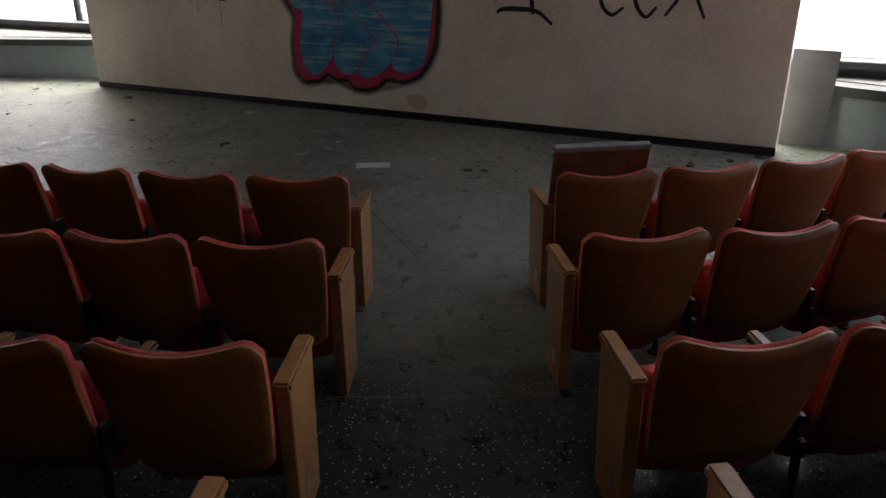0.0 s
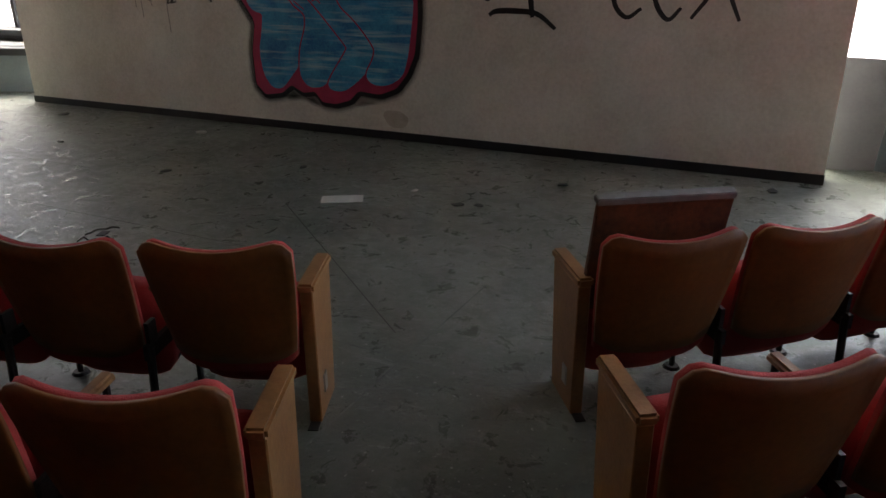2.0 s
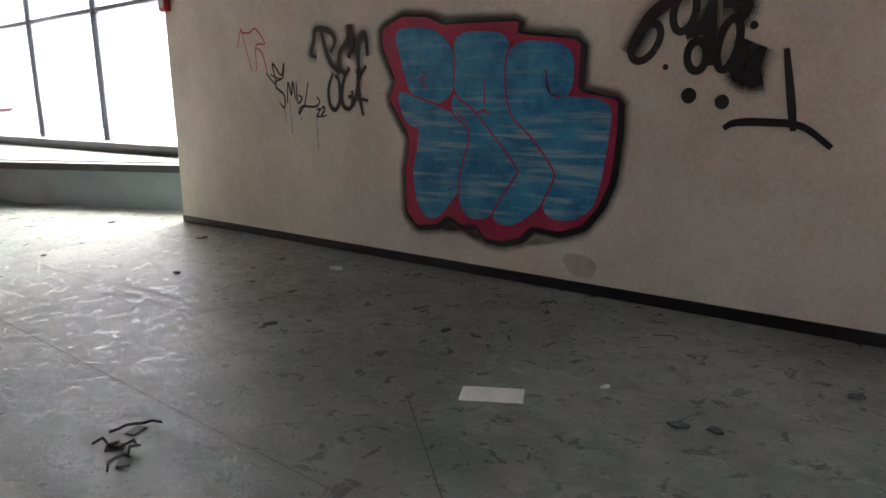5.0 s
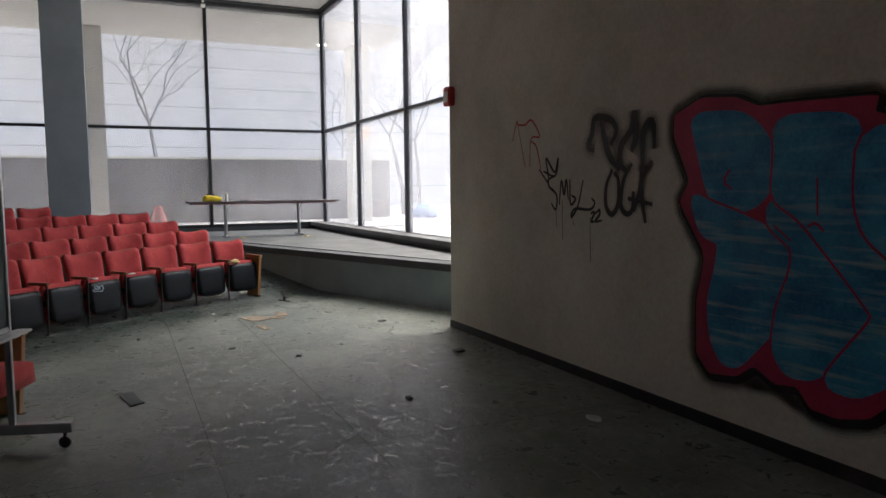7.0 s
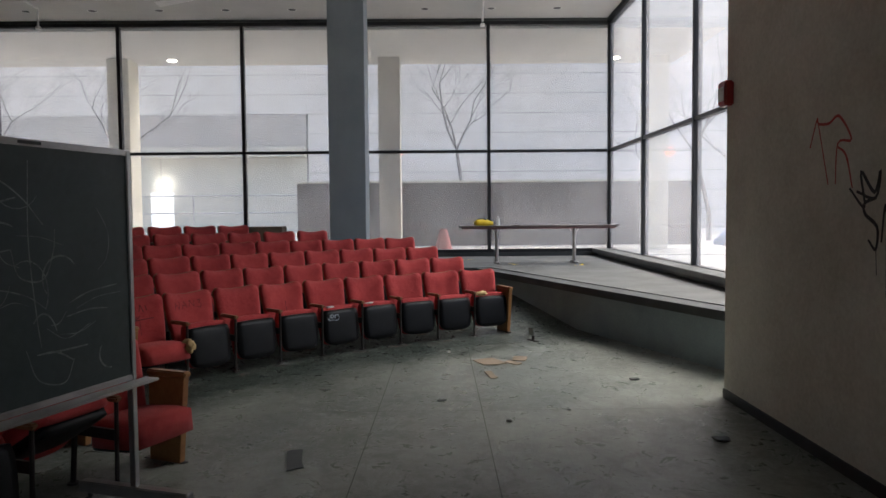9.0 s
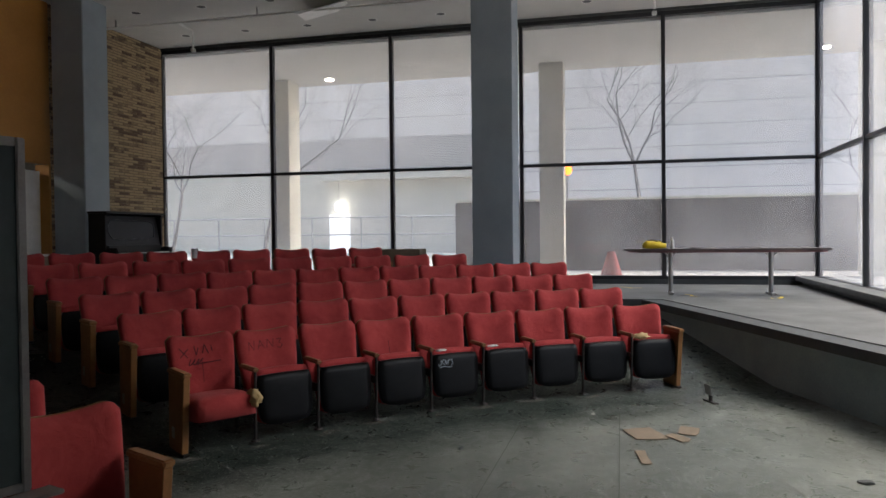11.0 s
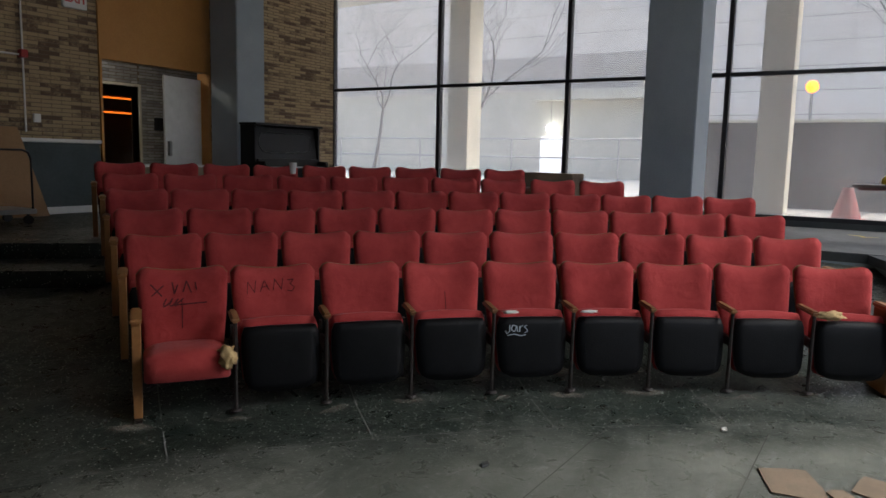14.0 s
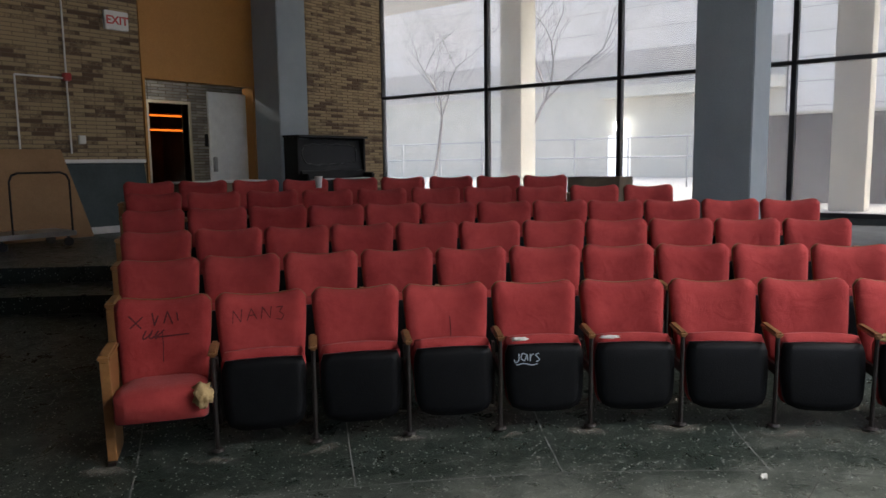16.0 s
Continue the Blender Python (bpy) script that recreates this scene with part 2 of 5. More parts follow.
    ln.new(blend(edge.outputs[0], screed, terrazzo), b.inputs["Base Color"])
    gloss = n.new("ShaderNodeMapRange")
    gloss.inputs["To Min"].default_value, gloss.inputs["To Max"].default_value = 0.24, 0.52
    ln.new(fbm(7.5, 9, 0.75, 0.6, 0.36, 0.64, 1.0), gloss.inputs[0])
    ln.new(gloss.outputs[0], b.inputs["Roughness"])
    sheen_ = n.new("ShaderNodeMapRange")
    sheen_.inputs["To Min"].default_value, sheen_.inputs["To Max"].default_value = 0.50, 0.34
    ln.new(edge.outputs[0], sheen_.inputs[0])
    ln.new(sheen_.outputs[0], b.inputs["Specular IOR Level"])
    relief, hgt = n.new("ShaderNodeBump"), fbm(26, 8, 0.72, 0.3, 0.2, 0.8, 1.0)
    relief.inputs["Strength"].default_value, relief.inputs["Distance"].default_value = 0.30, 0.008
    ln.new(hgt, relief.inputs["Height"])
    ln.new(relief.outputs[0], b.inputs["Normal"])
    return m


# ---- plan ----
CX, CY = -5.06, 9.59           # centre of the seating arcs
RISE, R_FLAT, TOP = 0.14, 8.5, 0.60
WEST, NORTH, SOUTH, EAST = -19.58, 8.91, -4.5, 9.7
CEILING = 5.78
FLOOR = floor_material()


def floor_z(x, y):
    r = math.hypot(x - CX, y - CY)
    z = min(TOP, max(0.0, RISE * (r - R_FLAT)))
    if r > 9.8:
        # the aisle climbs less and ends in two steps
        a = math.degrees(math.atan2(y - CY, x - CX))
        w = min(1.0, max(0.0, (a + 122.9) / 0.8)) * min(1.0, max(0.0, (-98 - a) / 4))
        z += w * (min(0.30, 0.182 + 0.07 * (r - 9.8)) - z)
    return z


# ---- mesh helpers ----
def part(name, bm, material, parent=None, label="", smooth=False):
    me = bpy.data.meshes.new(name)
    bm.normal_update()
    bm.to_mesh(me)
    bm.free()
    me.materials.append(material)
    if smooth:
        for p in me.polygons:
            p.use_smooth = True
    ob = new(name, me)
    ob.parent = parent
    if label:
        ob["label"] = label
    return ob


def shared(name, me, parent, m):
    ob = new(name, me)
    ob.parent = parent
    ob.matrix_basis = m
    return ob


def thing(name, m, label, category, group="", kind=""):
    ob = new(name)
    ob.empty_display_size = 0.1
    ob.matrix_basis = m
    return tagged(ob, label, category, group, kind)


def box(bm, x0, x1, y0, y1, z0, z1, bevel=0.0, m=None):
    vs = [bm.verts.new(((x0, x1)[i], (y0, y1)[j], (z0, z1)[k])) for i in (0, 1) for j in (0, 1) for k in (0, 1)]
    fs = [bm.faces.new([vs[i] for i in q]) for q in ((0, 1, 3, 2), (4, 6, 7, 5), (0, 4, 5, 1), (2, 3, 7, 6), (0, 2, 6, 4), (1, 5, 7, 3))]
    if bevel:
        es = list({e for f in fs for e in f.edges})
        out = bmesh.ops.bevel(bm, geom=es, offset=bevel, segments=2, affect="EDGES")
        vs = list({v for f in out["faces"] for v in f.verts} | {v for v in vs if v.is_valid})
    if m is not None:
        bmesh.ops.transform(bm, matrix=m, verts=[v for v in vs if v.is_valid])
    return vs


def boxed(name, x0, x1, y0, y1, z0, z1, material, parent=None, bevel=0.0, label="", m=None):
    bm = bmesh.new()
    box(bm, x0, x1, y0, y1, z0, z1, bevel, m)
    return part(name, bm, material, parent, label)


def tube(bm, a, b, ra, rb=None, seg=8):
    a, b = Vector(a), Vector(b)
    rb = ra if rb is None else rb
    q = (b - a).to_track_quat("Z", "Y")
    rings = []
    for c, r in ((a, ra), (b, rb)):
        rings.append([bm.verts.new(c + q @ Vector((r * math.cos(2 * math.pi * i / seg), r * math.sin(2 * math.pi * i / seg), 0))) for i in range(seg)])
    for i in range(seg):
        bm.faces.new((rings[0][i], rings[0][(i + 1) % seg], rings[1][(i + 1) % seg], rings[1][i]))
    bm.faces.new(rings[0][::-1])
    bm.faces.new(rings[1])


def prism(bm, pts, z0, z1):
    """An upright prism over a polygon given anticlockwise."""
    lo, hi = [bm.verts.new((x, y, z0)) for x, y in pts], [bm.verts.new((x, y, z1)) for x, y in pts]
    bm.faces.new(lo[::-1])
    bm.faces.new(hi)
    for i in range(len(pts)):
        j = (i + 1) % len(pts)
        bm.faces.new((lo[i], lo[j], hi[j], hi[i]))


def structure(ob, label, category):
    return tagged(ob, label, category, kind="structure")


# ---- floor, platforms, ceiling ----
def build_floor():
    nx, ny = 118, 54
    xs = [WEST - 0.02 + (EAST - WEST + 0.04) * i / nx for i in range(nx + 1)]
    ys = [SOUTH - 0.02 + (NORTH - SOUTH + 0.04) * j / ny for j in range(ny + 1)]
    bm = bmesh.new()
    vs = [[bm.verts.new((x, y, floor_z(x, y))) for y in ys] for x in xs]
    for i in range(nx):
        for j in range(ny):
            bm.faces.new((vs[i][j], vs[i + 1][j], vs[i + 1][j + 1], vs[i][j + 1]))
    return structure(part("floor", bm, FLOOR, smooth=True), "worn grey-green hall floor rising towards the back rows", "floor")


hall_floor = build_floor()

LEDGE = [(-9.3, 8.32), (-16.2, 5.8), (-16.2, 3.3)]


def build_ledge(name, mirror):
    f = (lambda x: -9.88 - x) if mirror else (lambda x: x)
    a, b, c = [(f(x), y) for x, y in LEDGE]
    wall_x = f(WEST)
    poly = [a, b, c, (wall_x, c[1]), (wall_x, NORTH), (a[0], NORTH)]
    if not mirror:
        poly = poly[::-1]
    area = sum(p[0] * q[1] - q[0] * p[1] for p, q in zip(poly, poly[1:] + poly[:1]))
    if area < 0:
        poly = poly[::-1]
    bm = bmesh.new()
    prism(bm, poly, -0.02, TOP - 0.10)
    root = part(name, bm, TEAL)
    structure(root, "raised window platform with a grey-green painted front", "platform")
    # the rim and slab overhang the front a little
    grown = [(x, y - 0.07) if (x, y) in (a, b) else (x, y) for x, y in poly]
    bm = bmesh.new()
    prism(bm, grown, TOP - 0.10, TOP - 0.006)
    part("rim", bm, DARKRIM, root, "dark painted slab edge")
    inner = [(x, y + 0.22) if (x, y) in (a, b) else (x, y) for x, y in poly]
    bm = bmesh.new()
    prism(bm, inner, TOP - 0.006, TOP + 0.004)
    part("slab_top", bm, PLATFORM, root, "dusty grey screed top")
    return root


build_ledge("platform_west", False)
build_ledge("platform_east", True)


def build_ceiling():
    bm = bmesh.new()
    box(bm, WEST - 0.1, EAST + 0.1, SOUTH - 0.1, NORTH + 0.1, CEILING, CEILING + 0.2)
    return structure(part("ceiling", bm, CEIL), "white painted flat ceiling with recessed lights", "ceiling")


build_ceiling()


def aisle_steps():
    """Two straight steps that close the side aisle below the back platform."""
    for nm, poly, top in (("aisle_step_1", [(-11.17, 0.0), (-11.62, -0.65), (-8.1, -4.49), (-7.07, -4.49)], 0.45), ("aisle_step_2", [(-11.62, -0.65), (-13.75, -3.84), (-14.0, -4.49), (-8.1, -4.49)], TOP + 0.004)):
        bm = bmesh.new()
        prism(bm, poly, 0.1, top)
        structure(part(nm, bm, FLOOR), "dark terrazzo step across the side aisle", "step")


aisle_steps()


# ---- glazed walls ----
def glazed_wall(name, along, fixed, start, pitch, count, base, head, label):
    """A wall of tall panes in black frames; along is the axis it runs on."""
    def put(nm, u0, u1, d0, d1, z0, z1, material, parent, lab=""):
        if along == "y":
            return boxed(nm, fixed + d0, fixed + d1, u0, u1, z0, z1, material, parent, label=lab)
        return boxed(nm, u0, u1, fixed + d0, fixed + d1, z0, z1, material, parent, label=lab)
    root = structure(new(name), label, "window")
    end = start + pitch * count
    mid = 2.915
    put("bottom_rail", start, end, -0.06, 0.06, base - 0.05, base + 0.02, BLACKMETAL, root)
    put("top_rail", start, end, -0.06, 0.06, head - 0.03, head + 0.05, BLACKMETAL, root)
    for i in range(count + 1):
        u = start + pitch * i
        put("mullion", u - 0.035, u + 0.035, -0.062, 0.062, base - 0.05, head + 0.05, BLACKMETAL, root)
    for i in range(count):
        u0, u1 = start + pitch * i + 0.035, start + pitch * (i + 1) - 0.035
        put("transom", u0, u1, -0.05, 0.05, mid - 0.03, mid + 0.03, BLACKMETAL, root)
        for z0, z1 in ((base + 0.02, mid - 0.03), (mid + 0.03, head - 0.03)):
            p = put("pane", u0, u1, -0.004, 0.004, z0, z1, GLASS, root)
            p.visible_shadow = False
    put("kerb", start, end, -0.09, 0.09, 0.3, base - 0.05, DARKRIM, root, "dark kerb under the glass")
    put("lintel", start, end, -0.09, 0.09, head + 0.05, CEILING + 0.02, DARKRIM, root, "dark beam over the glass")
    return root


glazed_wall("window_1", "y", WEST, -4.51, 2.684, 5, 0.74, 5.68, "tall dusty glass wall in thin black metal frames")
glazed_wall("window_2", "x", NORTH, WEST, 2.662, 11, 0.74, 5.68, "tall dusty glass wall in black metal frames beside the platform")
glazed_wall("window_3", "y", EAST, NORTH - 2.684 * 2, 2.684, 2, 0.74, 5.68, "tall glass wall at the far end of the hall")
# Out of view; the dark colour holds down light bounced from this end.
structure(boxed("wall_east", EAST - 0.1, EAST + 0.1, SOUTH - 0.2, NORTH - 2.684 * 2, -0.02, CEILING, UNSEEN_DARK), "unseen end wall, coloured dark to cut bounced light", "wall")

# low bench sill along the north glass
for nm, x0, x1 in (("sill_west", WEST + 0.1, -9.3), ("sill_east", -0.6, EAST - 0.1)):
    sill = structure(boxed(nm, x0, x1, NORTH - 0.42, NORTH - 0.09, 0.68, 0.76, PLATFORM if "west" in nm else DARKRIM, bevel=0.01), "grey concrete bench sill along the window", "sill")
    # The shade of the open gap is given by a dark-coloured block.
    boxed("recess", x0, x1, NORTH - 0.30, NORTH - 0.09, TOP, 0.68, DARKRIM, sill, label="dark block standing for the shaded gap under the sill")

# ---- painted wall behind the stage ----
GW0, GW1, GWY = -9.53, -0.355, 7.463
gwall = structure(boxed("wall_stage", GW0, GW1, GWY, GWY + 0.22, -0.02, CEILING, PLASTER), "scuffed cream plaster wall covered in graffiti", "wall")
structure(boxed("baseboard", GW0 - 0.004, GW1 + 0.004, GWY - 0.012, GWY, 0.0, 0.08, BLACKMETAL), "black rubber skirting under the plaster wall", "baseboard")

# ---- back wall ----
def brick_wall(name, x0, x1, y, z0, z1, depth, label, singles=None):
    """A mortar core with every brick laid proud of it, facing +y."""
    root = structure(boxed(name, x0, x1, y - depth, y, z0, z1, MORTAR), label, "wall")
    L, Hc, g = 0.30, 0.057, 0.010
    verts, faces = [], []
    rng = random.Random(int(abs(x0) * 100))
    small = None
    k = 0
    z = z0
    while z < z1 - 0.01:
        x = x0 - (L / 2 if k % 2 else 0)
        while x < x1 - 0.02:
            a, b = max(x, x0) + g / 2, min(x + L, x1) - g / 2
            if b - a > 0.03:
                p = 0.008 + rng.uniform(-0.002, 0.003)
                c, d = z + g / 2, min(z + Hc, z1) - g / 2
                if singles and singles[0] < a and b < singles[1] and singles[2] < z < singles[3] and abs(b - a - L + g) < 1e-6:
                    if small is None:
                        bm = bmesh.new()
                        box(bm, 0, L - g, 0, 0.009, 0, Hc - g)
                        small = part("brick", bm, BRICKP, root)
                        small.matrix_basis = pose(a, y, c)
                    else:
                        shared("brick", small.data, root, pose(a, y + rng.uniform(-0.001, 0.002), c))
                else:
                    n = len(verts)
                    verts += [(a, y, c), (b, y, c), (b, y, d), (a, y, d), (a + 0.003, y + p, c + 0.003), (b - 0.003, y + p, c + 0.003), (b - 0.003, y + p, d - 0.003), (a + 0.003, y + p, d - 0.003)]
                    faces += [(n + 4, n + 7, n + 6, n + 5), (n, n + 4, n + 5, n + 1), (n + 1, n + 5, n + 6, n + 2), (n + 2, n + 6, n + 7, n + 3), (n + 3, n + 7, n + 4, n)]
            x += L
        z += Hc
        k += 1
    me = bpy.data.meshes.new("brickwork")
    me.from_pydata(verts, [], faces)
    me.materials.append(GREYBRICK if "grey" in label else BRICK)
    ob = new("brickwork", me)
    ob.parent = root
    tagged(ob, kind="stuff")
    return root


OPEN0, OPEN1, HEAD = -16.2, -14.1, 2.9
brick_wall("wall_south_1", WEST + 0.02, OPEN0, SOUTH, 0.3, CEILING, 0.25, "buff and brown brick wall behind the piano")
brick_wall("wall_south_2", OPEN1, -10.5, SOUTH, 0.0, CEILING, 0.25, "buff and brown brick wall with pipes and an exit sign", (-14.1, -12.0, 1.9, 3.6))
# Out of view; coloured dark so little light reaches the chair backs.
structure(boxed("wall_south_3", -10.5, EAST, SOUTH - 0.25, SOUTH, 0.0, CEILING, UNSEEN_DARK), "unseen back wall of the hall, coloured dark to cut bounced light", "wall")
structure(boxed("panel_over_opening", OPEN0, OPEN1, SOUTH - 0.10, SOUTH + 0.03, HEAD, CEILING, PLY), "orange plywood panel over the lobby opening", "wall panel")
for nm, x in (("jamb_left", OPEN1 - 0.04), ("jamb_right", OPEN0)):
    structure(boxed(nm, x, x + 0.04, SOUTH - 0.26, SOUTH + 0.035, TOP, HEAD, PLY), "orange wood lining of the opening", "door frame")
# lobby beyond the opening
brick_wall("wall_lobby_1", -17.5, -16.12, -6.4, 0.5, 3.3, 0.2, "grey painted brick wall of the lobby")
brick_wall("wall_lobby_2", -15.30, -12.5, -6.4, 0.5, 3.3, 0.2, "grey painted brick wall of the lobby")
brick_wall("wall_lobby_3", -16.12, -15.30, -6.4, 2.72, 3.3, 0.2, "grey painted brick over the lobby doorway")
structure(boxed("lobby_floor", -17.5, -12.5, -9.6, SOUTH, 0.4, TOP, PLATFORM), "dark lobby floor", "floor")
structure(boxed("lobby_ceiling", -17.5, -12.5, -9.6, SOUTH - 0.25, 3.3, 3.4, CEIL), "low lobby ceiling", "ceiling")
structure(boxed("lobby_wall_west", -17.6, -17.5, -9.6, SOUTH - 0.25, 0.4, 3.4, CONCRETE), "grey lobby wall", "wall")
structure(boxed("lobby_wall_east", -12.5, -12.4, -9.6, SOUTH - 0.25, 0.4, 3.4, CONCRETE), "grey lobby wall", "wall")
structure(boxed("corridor_wall", -17.5, -12.5, -9.7, -9.6, 0.4, 3.4, VENEER), "brown end wall of the corridor", "wall")

# ---- columns ----
def column(name, x0, x1, y0, y1, z0, z1, material, label):
    return structure(boxed(name, x0, x1, y0, y1, z0, z1, material, bevel=0.012), label, "column")


column("column_1", -17.1, -16.4, 3.18, 3.82, 0.3, CEILING, BLUEGREY, "square blue-grey painted column before the glass wall")
column("column_2", -16.65, -16.02, -4.25, -3.6, 0.5, CEILING, BLUEGREY, "square blue-grey painted column beside the piano")


# ---- theatre chairs ----
W = 0.524


def back_grid(front, nu=20, nv=8):
    """One face of the backrest; front gives the padded side."""
    rows = []
    for j in range(nv + 1):
        v = j / nv
        row = []
        for i in range(nu + 1):
            u = -1 + 2 * i / nu
            hw = 0.258 * (1 - 0.15 * (1 - v) ** 1.5) + (0.003 if not front else 0.0)
            top = 0.520 + 0.045 * u * u - 0.06 * max(0.0, (abs(u) - 0.72) / 0.28) ** 2.6
            low = 0.05 * abs(u) ** 4
            z = 0.248 + low + v * (top - low)
            y = 0.300 + 0.130 * v - 0.05 * u * u * (0.5 + 0.5 * v)
            if front:
                y -= 0.040 * (1 - abs(u) ** 6) * (1 - abs(2 * v - 1) ** 8) + 0.006
            else:
                y += 0.030
                z = 0.286 + (z - 0.248) * 0.927
            row.append((u * hw, y, z))
        rows.append(row)
    return rows


def slab(bm, front, rear):
    a = [[bm.verts.new(p) for p in r] for r in front]
    b = [[bm.verts.new(p) for p in r] for r in rear]
    nv, nu = len(a) - 1, len(a[0]) - 1
    for j in range(nv):
        for i in range(nu):
            bm.faces.new((a[j][i], a[j][i + 1], a[j + 1][i + 1], a[j + 1][i]))
            bm.faces.new((b[j][i], b[j + 1][i], b[j + 1][i + 1], b[j][i + 1]))
    for i in range(nu):
        bm.faces.new((a[0][i], b[0][i], b[0][i + 1], a[0][i + 1]))
        bm.faces.new((a[nv][i], a[nv][i + 1], b[nv][i + 1], b[nv][i]))
    for j in range(nv):
        bm.faces.new((a[j][0], a[j + 1][0], b[j + 1][0], b[j][0]))
        bm.faces.new((a[j][nu], b[j][nu], b[j + 1][nu], a[j + 1][nu]))


def make_backrest():
    bm = bmesh.new()
    face = back_grid(True)
    core = [[(x * 0.985, 0.300 + 0.130 * (j / 8) - 0.05 * (-1 + i / 10) ** 2 * (0.5 + 0.5 * j / 8) + 0.026, z - (0.006 if j == 8 else 0)) for i, (x, y, z) in enumerate(r)] for j, r in enumerate(face)]
    slab(bm, face, core)
    cushion = part("cushion", bm, CLOTH, None, smooth=True)
    bm = bmesh.new()
    rear = back_grid(False)
    slab(bm, [[(x, y - 0.012, z) for x, y, z in r] for r in rear], [[(x, y + 0.006, z) for x, y, z in r] for r in rear])
    veneer = part("veneer_back", bm, VENEER, None, "curved brown veneer back", smooth=True)
    return cushion, veneer


def pad(bm, w, d, h, crown, nose=0.035, n=8):
    """A rounded cushion lying flat, its hinge edge at y=0 and its nose at y=-d."""
    rows_t, rows_b = [], []
    for j in range(n + 1):
        v = j / n
        t, b = [], []
        for i in range(n + 1):
            u = -1 + 2 * i / n
            ease = (1 - abs(u) ** 5) * (1 - abs(2 * v - 1) ** 5)
            hw = w / 2 * (1 - 0.04 * v ** 4 - 0.06 * (1 - v) ** 2) - 0.014 * (abs(2 * v - 1) > 0.99)
            hw *= 1 - 0.05 * (1 - v) ** 3
            y = -d * v + (nose * u * u if v > 0.5 else 0) * (2 * v - 1) - 0.032 * u ** 4 * (1 - v) ** 2
            t.append((u * hw, y, h * 0.45 + crown * ease))
            b.append((u * hw, y, -h * 0.45 - 0.012 * ease))
        rows_t.append(t)
        rows_b.append(b)
    slab(bm, rows_t, rows_b)


def make_seat(kind):
    """Seat pad and its vinyl-covered pan: tipped up, half raised or lowered."""
    m = {"up": pose(0, 0.035, 0.092, -97), "half": pose(0, 0.33, 0.30, -32), "down": pose(0, 0.31, 0.228, -5)}[kind]
    bm = bmesh.new()
    pad(bm, 0.465, 0.435, 0.15 if kind == "down" else 0.075, 0.035 if kind == "down" else 0.045, 0.012)
    bmesh.ops.translate(bm, verts=bm.verts, vec=(0, 0, 0.045))
    bmesh.ops.transform(bm, matrix=m, verts=bm.verts)
    cushion = part("seat_cushion", bm, CLOTH, None, smooth=True)
    bm = bmesh.new()
    pad(bm, 0.460, 0.388, 0.05, -0.002, 0.006)
    bmesh.ops.translate(bm, verts=bm.verts, vec=(0, 0, -0.014))
    bmesh.ops.transform(bm, matrix=m, verts=bm.verts)
    pan = part("seat_pan", bm, VINYL, None, "black vinyl underside of the seat", smooth=True)
    return cushion, pan


def make_post(x):
    """Iron standard between two seats, with a wooden arm."""
    bm = bmesh.new()
    tube(bm, (x, 0.01, 0.0), (x, 0.0, 0.52), 0.013, 0.012, 8)
    tube(bm, (x, 0.01, 0.0), (x, 0.01, 0.012), 0.038, 0.03, 10)
    tube(bm, (x, 0.36, 0.0), (x, 0.33, 0.34), 0.016, 0.016, 8)
    tube(bm, (x, 0.36, 0.0), (x, 0.36, 0.012), 0.036, 0.03, 10)
    box(bm, x - 0.010, x + 0.010, 0.0, 0.36, 0.30, 0.36)
    box(bm, x - 0.008, x + 0.008, 0.28, 0.335, 0.33, 0.44)
    iron = part("iron_standard", bm, IRON, None)
    bm = bmesh.new()
    box(bm, x - 0.024, x + 0.024, -0.025, 0.25, 0.520, 0.552, 0.010)
    arm = part("armrest", bm, ARMWOOD, None, "worn honey-coloured wooden armrest")
    return iron, arm


def make_end(x, out):
    """Solid wooden end panel with its arm cap; out is the side that faces the aisle."""
    bm = bmesh.new()
    prof = [(0.03, 0.0), (0.275, 0.0), (0.272, 0.545), (-0.02, 0.545)]
    a, b = [bm.verts.new((x - 0.024, y, z)) for y, z in prof], [bm.verts.new((x + 0.024, y, z)) for y, z in prof]
    bm.faces.new(a[::-1])
    bm.faces.new(b)
    for i in range(4):
        j = (i + 1) % 4
        bm.faces.new((a[i], a[j], b[j], b[i]))
    bmesh.ops.bevel(bm, geom=bm.edges[:], offset=0.004, segments=1, affect="EDGES")
    bmesh.ops.recalc_face_normals(bm, faces=bm.faces)
    panel = part("end_panel", bm, OAK, None, "honey-coloured wooden aisle panel")
    bm = bmesh.new()
    box(bm, x - 0.031, x + 0.031, -0.035, 0.285, 0.547, 0.582, 0.009)
    cap = part("arm_cap", bm, OAK, None)
    bm = bmesh.new()
    box(bm, x + out * 0.025 - 0.004, x + out * 0.025 + 0.004, 0.16, 0.21, 0.09, 0.17, 0.003)
    plate = part("aisle_light", bm, STEEL, None, "small metal aisle light plate")
    box_ = bmesh.new()
    box(box_, x - 0.02, x + 0.02, 0.0, 0.33, -0.012, 0.004)
    shoe = part("foot_plate", box_, IRON, None)
    return panel, cap, plate, shoe


CHAIR_LABEL = "red cloth theatre chair with tipped-up seat and brown veneer back"


def chair_kit():
    """Build each kind of chair piece once; the pieces' meshes are shared by all chairs."""
    kit = {"back": make_backrest(), "up": make_seat("up"), "down": make_seat("down"), "half": make_seat("half"), "post": make_post(-W / 2), "end0": make_end(-W / 2, -1), "end1": make_end(W / 2, 1)}
    out = {}
    for key, obs in kit.items():
        out[key] = [(o.name.split(".")[0], o.data, o.get("label", "")) for o in obs]
        for o in obs:
            bpy.data.objects.remove(o)
    return out


KIT = chair_kit()


